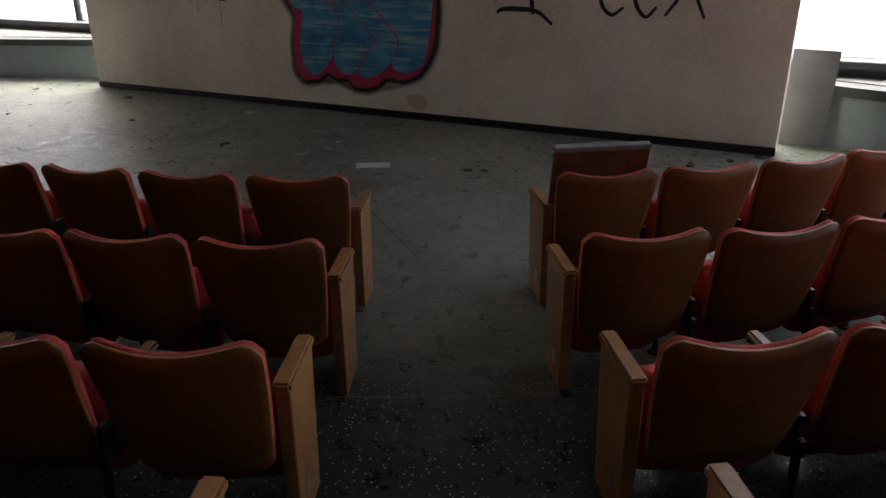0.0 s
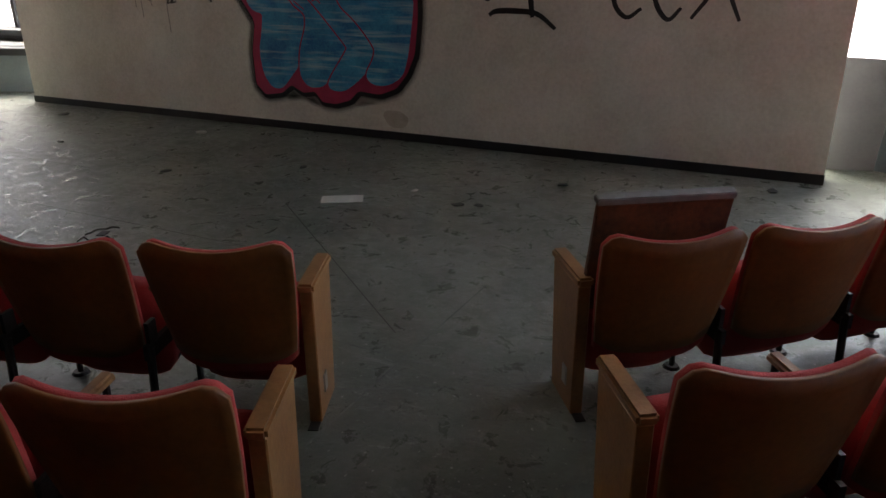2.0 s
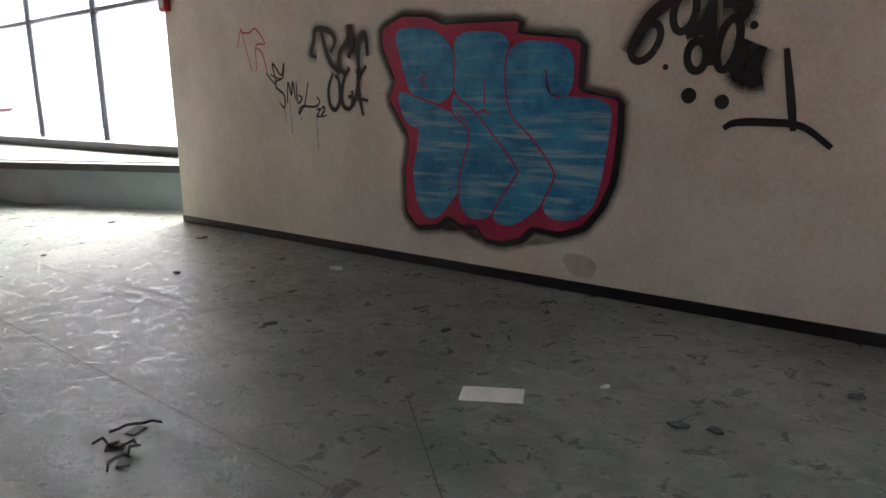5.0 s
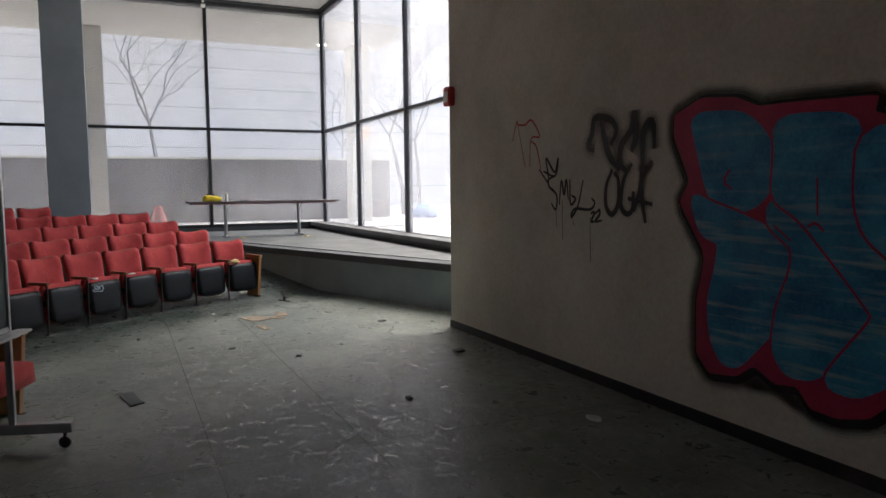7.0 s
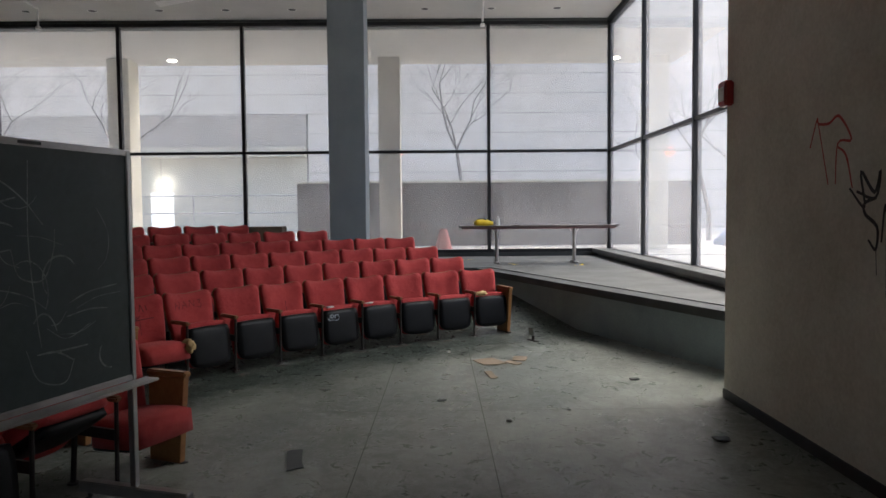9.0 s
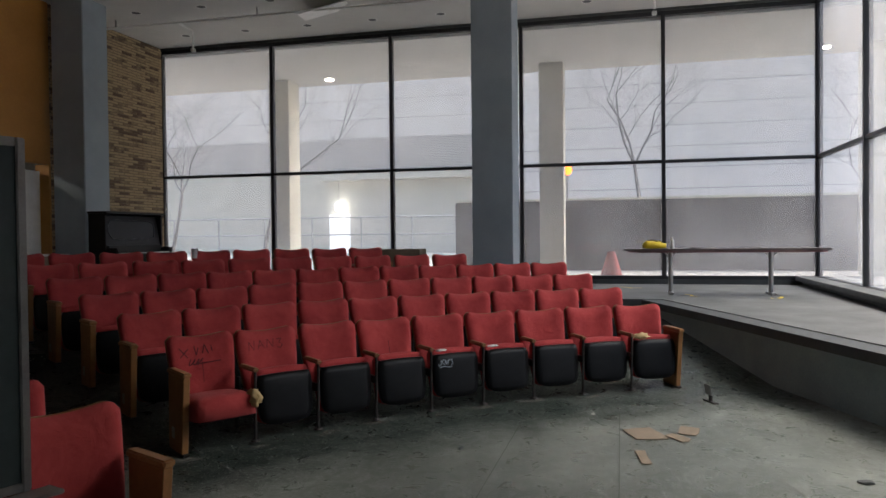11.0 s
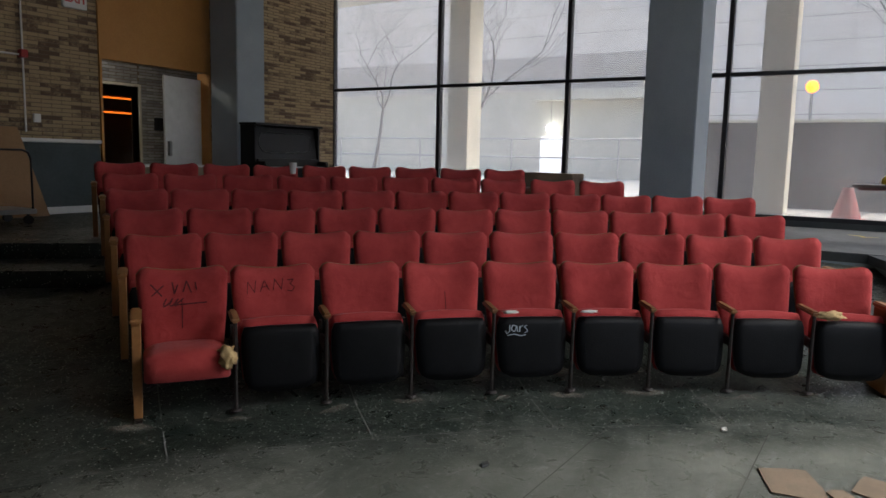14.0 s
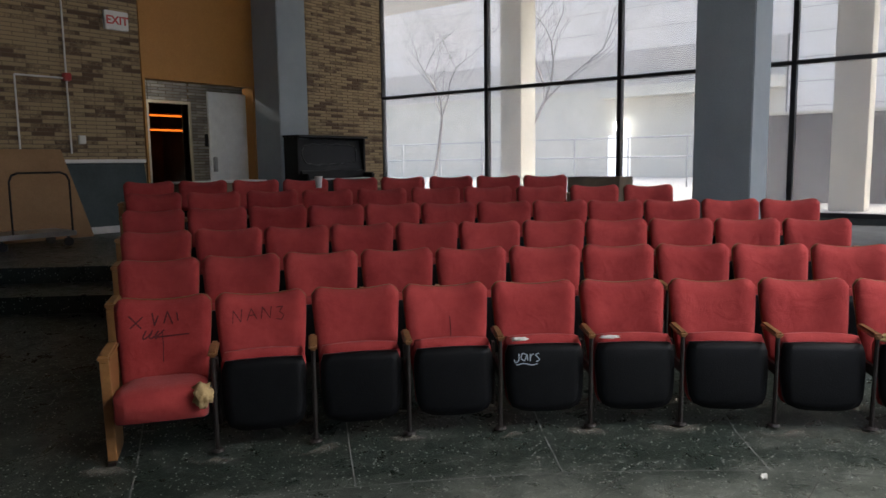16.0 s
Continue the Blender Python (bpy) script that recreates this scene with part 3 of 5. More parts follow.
def chair(m, seat="up", first=False, last=False, group="", label=CHAIR_LABEL):
    root = thing("theatre_chair", m, label, "chair", group)
    keys = ["back", seat, "end0" if first else "post"] + (["end1"] if last else [])
    for key in keys:
        for nm, me, lab in KIT[key]:
            ob = new(nm, me)
            ob.parent = root
            if lab:
                ob["label"] = lab
    return root


def seat_row(r, start, n, group, step=None, special=None):
    """n chairs from the angle start on, clockwise, on the arc of radius r; both ends have wooden panels."""
    step = step or math.degrees(W / r)
    chairs = []
    for i in range(n):
        a = start - (i + 0.5) * step
        rr = r
        x, y = CX + rr * math.cos(radians(a)), CY + rr * math.sin(radians(a))
        zx, zy = CX + (rr + 0.18) * math.cos(radians(a)), CY + (rr + 0.18) * math.sin(radians(a))
        seat, label = (special or {}).get(i, ("up", CHAIR_LABEL))
        rng = random.Random(int(r * 100) * 31 + i)
        chairs.append(chair(pose(x, y, floor_z(zx, zy), rng.uniform(-0.6, 0.6), 0, a - 90 + rng.uniform(-0.8, 0.8)), seat, i == 0, i == n - 1, group, label))
    return chairs


PITCH = 0.85
INK = mat("dark_marker_ink", (0.06, 0.008, 0.010), (0.13, 0.015, 0.018), 0.8, 30, 150, 0.02)
FOAM = mat("torn_yellow_foam", (0.55, 0.40, 0.20), (0.36, 0.24, 0.11), 0.95, 25, 120, 0.5)
CHALKINK = mat("white_paint_marker", (0.55, 0.62, 0.68), (0.35, 0.4, 0.45), 0.6, 30, 150, 0.02)


def scrawl(root, name, lines, w, place, material, label):
    """Hand-drawn marker strokes on a chair; place maps the stroke plane to the chair."""
    bm = bmesh.new()
    for k, ln_ in enumerate(lines):
        pts = [Vector(p) for p in ln_]
        for a, b in zip(pts, pts[1:]):
            t = (b - a).normalized()
            nn = Vector((-t.y, t.x)) * w / 2
            a2, b2_ = a - t * w * 0.3, b + t * w * 0.3
            vs = [bm.verts.new(place(q, k)) for q in (a2 + nn, a2 - nn, b2_ - nn, b2_ + nn)]
            bm.faces.new(vs)
    return part(name, bm, material, root, label)


def smooth_line(pts, k=5):
    """Catmull-Rom through the points."""
    p = [Vector(q) for q in pts]
    if len(p) < 3:
        return p
    ext = [p[0] * 2 - p[1]] + p + [p[-1] * 2 - p[-2]]
    out = []
    for i in range(1, len(ext) - 2):
        a, b, c, d = ext[i - 1:i + 3]
        for s in range(k):
            t = s / k
            out.append(0.5 * ((2 * b) + (c - a) * t + (2 * a - 5 * b + 4 * c - d) * t * t + (3 * b - a - 3 * c + d) * t ** 3))
    return out + [p[-1]]


def squiggle(x, z, w, h, loops, seed):
    """One unbroken hand-drawn line of loops and zigzags."""
    rng = random.Random(seed)
    pts = []
    for i in range(loops * 7):
        t = i / 7
        pts.append((x + w * t / loops + h * 0.32 * math.sin(t * 6.28 + seed), z + h * (0.5 + 0.42 * math.cos(t * 6.28 * rng.uniform(0.94, 1.06))) + rng.uniform(-0.05, 0.05) * h))
    return pts


def on_back(q, k):
    # the padded face of the backrest, at the height of the stroke
    v = (q.y - 0.248) / 0.53
    u = q.x / 0.252
    y = 0.300 + 0.130 * v - 0.05 * u * u * (0.5 + 0.5 * v) - 0.040 * (1 - abs(u) ** 6) * (1 - abs(2 * v - 1) ** 8) - 0.0095 - 0.0002 * (k % 5)
    return (q.x, y, q.y)


def on_pan(q, k):
    # the vinyl face of a tipped-up seat
    return pose(0, 0.035, 0.092, -97) @ Vector((q.x, -q.y, -0.0515 - 0.0002 * (k % 5)))


def dress_front_row(row):
    crossed = [[(-0.18, 0.70), (-0.12, 0.63)], [(-0.175, 0.635), (-0.11, 0.69)], [(-0.06, 0.705), (-0.05, 0.64), (-0.03, 0.69)], [(0.0, 0.65), (0.02, 0.71), (0.045, 0.645)], [(0.07, 0.70), (0.075, 0.66)]]
    scrawl(row[0], "marker_scrawl", crossed + [squiggle(-0.11, 0.565, 0.10, 0.05, 3, 2), [(-0.06, 0.575), (0.13, 0.585)]], 0.008, on_back, INK, "dark marker scribble on the backrest")
    letters = [[(-0.165, 0.625), (-0.160, 0.695), (-0.120, 0.630), (-0.112, 0.700)], [(-0.085, 0.632), (-0.060, 0.700), (-0.030, 0.640)], [(-0.075, 0.660), (-0.040, 0.664)], [(-0.005, 0.640), (0.005, 0.705), (0.045, 0.642), (0.055, 0.706)], [(0.085, 0.700), (0.120, 0.704), (0.100, 0.675), (0.125, 0.655), (0.110, 0.630), (0.082, 0.636)]]
    scrawl(row[1], "marker_scrawl", letters, 0.005, on_back, INK, "faint dark marker letters on the backrest")
    swash = [[(-0.150, 0.335), (-0.152, 0.300), (-0.170, 0.285), (-0.178, 0.300)], [(-0.105, 0.330), (-0.130, 0.336), (-0.138, 0.310), (-0.118, 0.298), (-0.104, 0.330), (-0.100, 0.296)], [(-0.085, 0.332), (-0.086, 0.295), (-0.080, 0.325), (-0.064, 0.334)], [(-0.036, 0.336), (-0.054, 0.328), (-0.040, 0.312), (-0.034, 0.298), (-0.052, 0.288)], [(-0.165, 0.272), (-0.120, 0.280), (-0.080, 0.270), (-0.045, 0.276)]]
    scrawl(row[4], "paint_scrawl", [[tuple(v) for v in smooth_line(p)] for p in swash], 0.006, on_pan, CHALKINK, "white paint marker tag on the black vinyl")
    for i, u in ((3, 0.02), (0, -0.01)):
        scrawl(row[i], "seam", [[(u, 0.44), (u + 0.003, 0.52), (u, 0.60)]], 0.005, on_back, INK, "split seam in the cloth")
    bm = bmesh.new()
    bmesh.ops.create_icosphere(bm, subdivisions=3, radius=1.0)
    for v in bm.verts:
        n_ = v.co.normalized()
        v.co = Vector((n_.x * 0.050, n_.y * 0.070, n_.z * 0.062)) * (1 + 0.5 * noise.noise(n_ * 2.6) + 0.25 * noise.noise(n_ * 7.0)) + Vector((0.205, -0.10, 0.350))
    part("torn_foam", bm, FOAM, row[0], "yellow foam bursting from the torn corner", smooth=True)
    for i, s in ((4, -1), (5, -1), (8, -1)):
        bm = bmesh.new()
        bmesh.ops.create_icosphere(bm, subdivisions=3, radius=1.0)
        for v in bm.verts:
            n_ = v.co.normalized()
            size = 0.085 if i == 8 else 0.05
            v.co = Vector((n_.x * size, n_.y * 0.02, n_.z * (0.03 if i == 8 else 0.010))) * (1 + 0.7 * noise.noise(n_ * 2.7 + Vector((i, 0, 0)))) + Vector((s * 0.15, 0.030, 0.517))
        part("torn_foam", bm, FOAM if i == 8 else PAPER, row[i], "pale stuffing showing at a tear", smooth=True)


OPEN_TORN = ("down", "red cloth theatre chair with lowered seat torn at the corner")
BANK = ((9, -123.4, -155.1), (10, -123.1, -154.9), (11, -122.9, -154.85), (12, -122.7, -154.8), (10, -122.5, -149.1), (9, -122.2, -144.4))
for k, (n, first_angle, last_angle) in enumerate(BANK):
    made_row = seat_row(8.52 + PITCH * k, first_angle, n, "chairs of the bank before the glass wall", (first_angle - last_angle) / n, special={0: OPEN_TORN} if k == 0 else None)
    if k == 0:
        dress_front_row(made_row)
for k in range(5):
    r = 6.8 + PITCH * k
    n = round(radians(51.0) * r / 0.536 - 0.2)
    seat_row(r, -65.35 if k == 0 else -65.15, n, "chairs of the middle block", 51.0 / n, special={n - 1: ("down", "red cloth theatre chair with lowered seat beside a rolling chalkboard"), n - 2: ("half", "red cloth theatre chair with half-raised seat")} if k == 0 else None)
    n = 8 + k // 2
    step = math.degrees(0.532 / r)
    seat_row(r, (-57.5 if k == 0 else -58.2) + n * step, n, "chairs of the block beside the starting aisle", step)


# ---- floor joints ----
def joint_arc(r, a0, a1, w=0.008):
    bm = bmesh.new()
    n = int(abs(a1 - a0) / 1.0) + 2
    prev = None
    for i in range(n + 1):
        a = radians(a0 + (a1 - a0) * i / n)
        cur = []
        for rr in (r - w / 2, r + w / 2):
            x, y = CX + rr * math.cos(a), CY + rr * math.sin(a)
            cur.append(bm.verts.new((x, y, floor_z(x, y) + 0.004)))
        if prev:
            bm.faces.new((prev[0], cur[0], cur[1], prev[1]) if a1 > a0 else (prev[0], prev[1], cur[1], cur[0]))
        prev = cur
    return bm


def joint_line(p, q, w=0.008):
    bm = bmesh.new()
    d = Vector((q[0] - p[0], q[1] - p[1]))
    nrm = Vector((-d.y, d.x)).normalized() * w / 2
    n = max(1, int(d.length / 0.25))
    prev = None
    for i in range(n + 1):
        c = Vector(p) + d * i / n
        cur = [bm.verts.new(((c + s * nrm).x, (c + s * nrm).y, floor_z(*(c + s * nrm)) + 0.004)) for s in (-1, 1)]
        if prev:
            bm.faces.new((prev[0], cur[0], cur[1], prev[1]))
        prev = cur
    return bm


JOINT = mat("pale_joint", (0.24, 0.25, 0.235), (0.09, 0.095, 0.09), 0.7, 8, 60, 0.05)
DARKJOINT = mat("dark_joint", (0.10, 0.10, 0.09), (0.07, 0.07, 0.065), 0.8, 8, 60, 0.05)


def polar(r, a):
    return CX + r * math.cos(radians(a)), CY + r * math.sin(radians(a))


part("joint", joint_arc(7.95, -160, -20), JOINT, hall_floor)
part("joint", joint_arc(9.55, -157, -20), JOINT, hall_floor)
for i in range(-5, 14):
    a = -124.2 - 7.45 * i
    part("joint", joint_line(polar(7.95, a), polar(9.5, a)), JOINT, hall_floor)
part("joint", joint_arc(6.85, -66.0, -57.0, 0.012), JOINT, hall_floor)
for p, q in (((-2.08, 3.0), (-2.02, 4.6)), ((-2.6, 3.72), (-1.35, 3.69))):
    part("joint", joint_line(p, q, 0.010), JOINT, hall_floor)
for p, q in (((-11.2, 4.63), (-3.5, 4.5)), ((-11.7, 5.42), (-6.0, 5.42)), ((-6.5, 3.4), (-6.4, 7.3)), ((-9.2, 4.0), (-9.2, 7.4)), ((-2.2, 3.9), (-3.9, 5.3))):
    part("joint", joint_line(p, q, 0.007), DARKJOINT, hall_floor)


def dust_material():
    """Pale settled dust that thins out towards a ragged rim."""
    m = bpy.data.materials.new("pale_settled_dust")
    m.use_nodes = True
    t = m.node_tree
    n, ln = t.nodes, t.links
    b = n["Principled BSDF"]
    b.inputs["Base Color"].default_value, b.inputs["Roughness"].default_value = (0.19, 0.178, 0.15, 1), 0.95
    tc, geo, noi, grad, mul, mr = n.new("ShaderNodeTexCoord"), n.new("ShaderNodeNewGeometry"), n.new("ShaderNodeTexNoise"), n.new("ShaderNodeTexGradient"), n.new("ShaderNodeMath"), n.new("ShaderNodeMapRange")
    grad.gradient_type = "SPHERICAL"
    noi.inputs["Scale"].default_value, noi.inputs["Detail"].default_value, noi.inputs["Roughness"].default_value = 22, 7, 0.75
    ln.new(tc.outputs["Object"], grad.inputs[0])
    ln.new(geo.outputs["Position"], noi.inputs["Vector"])
    mul.operation = "MULTIPLY"
    ln.new(grad.outputs["Fac"], mul.inputs[0])
    ln.new(noi.outputs[0], mul.inputs[1])
    mr.inputs["From Min"].default_value, mr.inputs["From Max"].default_value, mr.inputs["To Max"].default_value = 0.10, 0.46, 0.75
    ln.new(mul.outputs[0], mr.inputs[0])
    ln.new(mr.outputs[0], b.inputs["Alpha"])
    return m


def dust_patches():
    """Dust gathered round the feet of the front row."""
    bm = bmesh.new()
    vs = [bm.verts.new((math.cos(2 * math.pi * i / 20), math.sin(2 * math.pi * i / 20), 0)) for i in range(20)]
    bm.faces.new(vs)
    me = bpy.data.meshes.new("dust_patch")
    bm.to_mesh(me)
    bm.free()
    me.materials.append(dust_material())
    rng = random.Random(11)
    n, a0, a1 = BANK[0]
    for i in range(n + 1):
        a = a0 + (a1 - a0) * i / n
        for r in (8.52, 8.86):
            x, y = polar(r + rng.uniform(-0.03, 0.03), a + rng.uniform(-0.2, 0.2))
            k = rng.uniform(0.12, 0.20)
            slope = math.degrees(math.atan(RISE)) if r > R_FLAT + 0.2 else 0.0
            m = pose(x, y, floor_z(x, y) + 0.006, 0, 0, a) @ pose(0, 0, 0, 0, -slope, 0) @ Matrix.Diagonal((k * 0.8, k * 1.2, 1, 1))
            shared("dust_patch", me, hall_floor, m)


dust_patches()

# ---- outside ----
def outside():
    bm = bmesh.new()
    n = 24
    s = 400.0
    vs = [[bm.verts.new((-s + 2 * s * i / n, -s + 2 * s * j / n, 0.0)) for j in range(n + 1)] for i in range(n + 1)]
    for i in range(n):
        for j in range(n):
            bm.faces.new((vs[i][j], vs[i + 1][j], vs[i + 1][j + 1], vs[i][j + 1]))
    bmesh.ops.translate(bm, verts=bm.verts, vec=(0, 0, -0.06))
    structure(part("ground", bm, ASPHALT), "paving outside the hall, coloured pale to bounce light in", "ground")
    structure(boxed("terrace_west", -60, WEST - 0.12, -50, 60, -0.05, 0.60, ASPHALT), "paved terrace, coloured pale to bounce light in", "pavement")
    structure(boxed("terrace_north", WEST - 0.12, EAST + 20, NORTH + 0.12, 60, -0.05, 0.58, ASPHALT), "paved terrace, coloured pale to bounce light in", "pavement")
    structure(boxed("soffit_west", -23.4, WEST - 0.09, -12, NORTH + 2.6, 5.6, 6.4, CEIL), "cream painted overhanging soffit outside the glass", "soffit")
    structure(boxed("roof", WEST - 0.09, EAST + 0.1, SOUTH - 5, NORTH + 0.12, CEILING + 0.2, 6.4, CONCRETE), "flat concrete roof of the hall", "roof")
    for y in (-10.06, -3.10, 3.86, 10.82):
        column("outer_column", -23.05, -22.4, y - 0.28, y + 0.28, 0.6, 5.6, STONE, "pale concrete column under the soffit")
    # concrete garden wall
    wall = structure(boxed("garden_wall", -25.3, -24.9, 0.97, 12.6, 0.5, 2.46, WALLCONC, bevel=0.015), "stained board-marked concrete garden wall", "wall")
    boxed("coping", -25.34, -24.86, 0.93, 12.64, 2.46, 2.52, STONE, wall)


outside()


def facade():
    root = thing("office_building", pose(-46, 0, 0.6), "pale panel-clad office building with horizontal joints", "building")
    boxed("wall", -8, -0.06, -60, 70, 0, 12.4, CONCRETE, root)
    bm = bmesh.new()
    box(bm, -0.06, 0, 0, 6.188, 0, 1.102)
    first = part("panel", bm, PANEL, root)
    first.matrix_basis = pose(0, -2.4, 0)
    for i in range(-9, 11):
        for k in range(11):
            y, z = -2.4 + 6.2 * i, 1.135 * k
            if (i, k) == (0, 0):
                continue
            if i < 0 and k < 6:
                continue
            shared("panel", first.data, root, pose(0, y, z))
    # taller wing beyond the garden wall, with a band of windows
    wing = boxed("wing_wall", -8, -0.02, 11.0, 70, 12.5, 27, PANEL, root, label="taller pale wing")
    for i in range(9):
        w_ = boxed("window", -0.03, 0.02, 13.0 + 6.2 * i, 15.2 + 6.2 * i, 13.4, 15.6, BLUEGREY, wing, label="blue-grey window")
    # louvred band and recessed entrance
    for k in range(20):
        boxed("louvre", -0.05, 0.12, -58, -2.5, 4.9 + 0.095 * k, 4.9 + 0.095 * k + 0.055, PANEL, root)
    boxed("canopy", -0.06, 0.9, -11.9, -2.5, 4.3, 4.85, STONE, root)
    boxed("entrance_wall", -0.08, -0.02, -58, -2.5, 0, 4.9, STONE, root)
    d = boxed("door", -0.02, 0.05, -11.6, -10.3, 0.0, 2.3, glow("lit_door_glass", (0.95, 0.97, 1.0), 0.25), root, label="lit glass door")
    bm = bmesh.new()
    bmesh.ops.create_icosphere(bm, subdivisions=2, radius=0.26)
    bmesh.ops.translate(bm, verts=bm.verts, vec=(0.5, -10.8, 2.74))
    boxed("lamp_rod", 0.49, 0.51, -10.81, -10.79, 2.95, 4.3, BLACKMETAL, root)
    part("lamp", bm, glow("white_lamp", (1.0, 1.0, 1.0), 4.0), root, "bright white lamp over the door")
    return root


facade()


def railing():
    root = thing("terrace_railing", pose(-33, 0, 0.6), "thin grey metal terrace railing", "railing")
    for z in (1.05, 1.75):
        bm = bmesh.new()
        tube(bm, (0, -22, z), (0, -0.5, z), 0.03)
        part("rail", bm, STEEL, root)
    bm = bmesh.new()
    tube(bm, (0, 0, 0), (0, 0, 1.75), 0.03)
    first = part("post", bm, STEEL, root)
    first.matrix_basis = pose(0, -0.5, 0)
    for i in range(1, 11):
        shared("post", first.data, root, pose(0, -0.5 - 2.15 * i, 0))


railing()


def tree(x, y, z, height, seed, label, lean=0.0):
    rng = random.Random(seed)
    root = thing("bare_tree", pose(x, y, z), label, "tree", "bare trees outside")
    trunk, crown = bmesh.new(), bmesh.new()

    def grow(p, d, length, r, depth):
        segs = 3
        for s in range(segs):
            nd = (d + Vector((rng.gauss(0, 0.13 if depth == 0 else 0.22), rng.gauss(0, 0.13 if depth == 0 else 0.22), rng.gauss(0.05, 0.10)))).normalized()
            q = p + nd * length / segs
            tube(trunk if depth == 0 else crown, p, q, r, r * 0.86, 6 if depth < 2 else 4)
            p, d, r = q, nd, r * 0.86
            if depth and s < segs - 1 and depth < 6 and rng.random() < 0.85:
                side = Vector((rng.uniform(-1, 1), rng.uniform(-1, 1), rng.uniform(0.0, 0.7))).normalized()
                grow(p, (d * 0.6 + side * 0.7).normalized(), length * 0.6, r * 0.5, depth + 1)
        if depth < 6:
            for i in range(3 if depth == 0 else 2):
                a = rng.uniform(0, 6.28) if depth else i * 2.1 + rng.uniform(-0.4, 0.4)
                side = Vector((math.cos(a), math.sin(a), 0.35))
                grow(p, (d * 0.75 + side * rng.uniform(0.45, 0.8)).normalized(), length * rng.uniform(0.62, 0.82), r * rng.uniform(0.6, 0.75), depth + 1)

    grow(Vector((0, 0, -0.1)), Vector((lean, lean, 1)).normalized(), height * 0.30, height * 0.0085, 0)
    part("trunk", trunk, BARK, root)
    part("crown", crown, BARK, root, "bare branching crown")


tree(-37.3, 6.65, 0.6, 14.7, 5, "bare leafless tree behind the garden wall")
tree(-30.6, -12.0, 0.6, 10.0, 8, "bare leafless tree beside the terrace railing")
tree(-30.0, -7.6, 0.6, 11.0, 12, "bare leafless tree beside the terrace railing", 0.06)
tree(-36.0, 14.0, 0.6, 10.0, 21, "bare leafless tree behind the garden wall")
tree(-27.0, 13.9, 0.6, 10.0, 33, "slim bare tree on the north terrace", 0.1)
tree(-34.0, 17.5, 0.6, 11.0, 41, "slim bare tree on the north terrace")


def north_building():
    root = thing("brick_building", pose(-10, 46, 0.58), "pale building with rows of windows beyond the north terrace", "building")
    boxed("wall", -45, 45, 0, 8, 0, 6.0, PANEL, root)
    for k in range(1):
        for i in range(16):
            boxed("window", -42 + 5.4 * i, -39.4 + 5.4 * i, -0.06, 0.02, 2 + 4 * k, 4.2 + 4 * k, BLUEGREY, root)


north_building()

from mathutils.geometry import tessellate_polygon

# ---- graffiti on the stage wall (points are x and z on the wall) ----
OUTLINE = [(-6.11, 1.99), (-5.86, 2.08), (-5.57, 2.05), (-5.4, 1.98), (-5.21, 1.98), (-4.66, 1.96), (-4.68, 1.87), (-4.13, 1.8), (-4.15, 1.45), (-3.83, 1.39), (-3.83, 1.18), (-3.87, 0.84), (-3.96, 0.65), (-4.09, 0.5), (-4.29, 0.43), (-4.54, 0.45), (-4.65, 0.35), (-4.83, 0.3), (-5.0, 0.31), (-5.09, 0.41), (-5.24, 0.39), (-5.39, 0.46), (-5.52, 0.37), (-5.75, 0.34), (-5.87, 0.45), (-5.88, 0.79), (-5.81, 1.09), (-6.05, 1.42), (-5.96, 1.56), (-6.11, 1.84)]
BOWL = [(-5.93, 1.96), (-5.54, 1.94), (-5.39, 1.84), (-5.28, 1.68), (-5.3, 1.54), (-5.39, 1.43), (-5.58, 1.37), (-5.71, 1.39), (-5.8, 1.56), (-5.88, 1.8)]
LEG_A = [(-5.92, 1.46), (-5.77, 1.4), (-5.58, 1.35), (-5.33, 1.27), (-5.18, 1.2), (-5.14, 1.06), (-5.18, 0.88), (-5.27, 0.71), (-5.39, 0.58), (-5.52, 0.45), (-5.63, 0.45), (-5.72, 0.57), (-5.75, 0.8), (-5.69, 1.0), (-5.66, 1.19), (-5.83, 1.23)]
LEG_B = [(-5.29, 1.43), (-5.11, 1.35), (-4.89, 1.12), (-4.67, 0.89), (-4.81, 0.68), (-4.97, 0.5), (-5.15, 0.48), (-5.24, 0.59), (-5.21, 0.83), (-5.12, 1.04), (-5.11, 1.19), (-5.3, 1.31)]
BODY_B = [(-5.27, 1.89), (-4.77, 1.86), (-4.79, 1.63), (-4.79, 1.42), (-4.71, 1.24), (-4.52, 1.09), (-4.34, 0.89), (-4.39, 0.74), (-4.53, 0.59), (-4.73, 0.46), (-4.9, 0.48), (-4.81, 0.61), (-4.61, 0.86), (-4.66, 0.93), (-4.87, 1.15), (-5.08, 1.36), (-5.27, 1.46), (-5.25, 1.68)]
BODY_C = [(-4.74, 1.8), (-4.21, 1.75), (-4.22, 1.44), (-4.38, 1.44), (-4.39, 1.61), (-4.45, 1.64), (-4.43, 1.48), (-4.39, 1.39), (-3.9, 1.37), (-3.92, 1.16), (-3.97, 0.85), (-4.03, 0.65), (-4.18, 0.56), (-4.34, 0.55), (-4.42, 0.61), (-4.32, 0.76), (-4.29, 0.87), (-4.37, 0.99), (-4.54, 1.17), (-4.69, 1.28), (-4.75, 1.44)]
TAG_RED = [[(-8.19, 1.95), (-8.11, 2.12), (-8.09, 2.09), (-7.97, 2.08), (-7.86, 2.11), (-7.73, 1.96), (-7.87, 1.95), (-7.89, 1.71)], [(-8.1, 2.11), (-7.97, 1.71)], [(-7.87, 1.93), (-7.78, 1.87), (-7.71, 1.68)]]
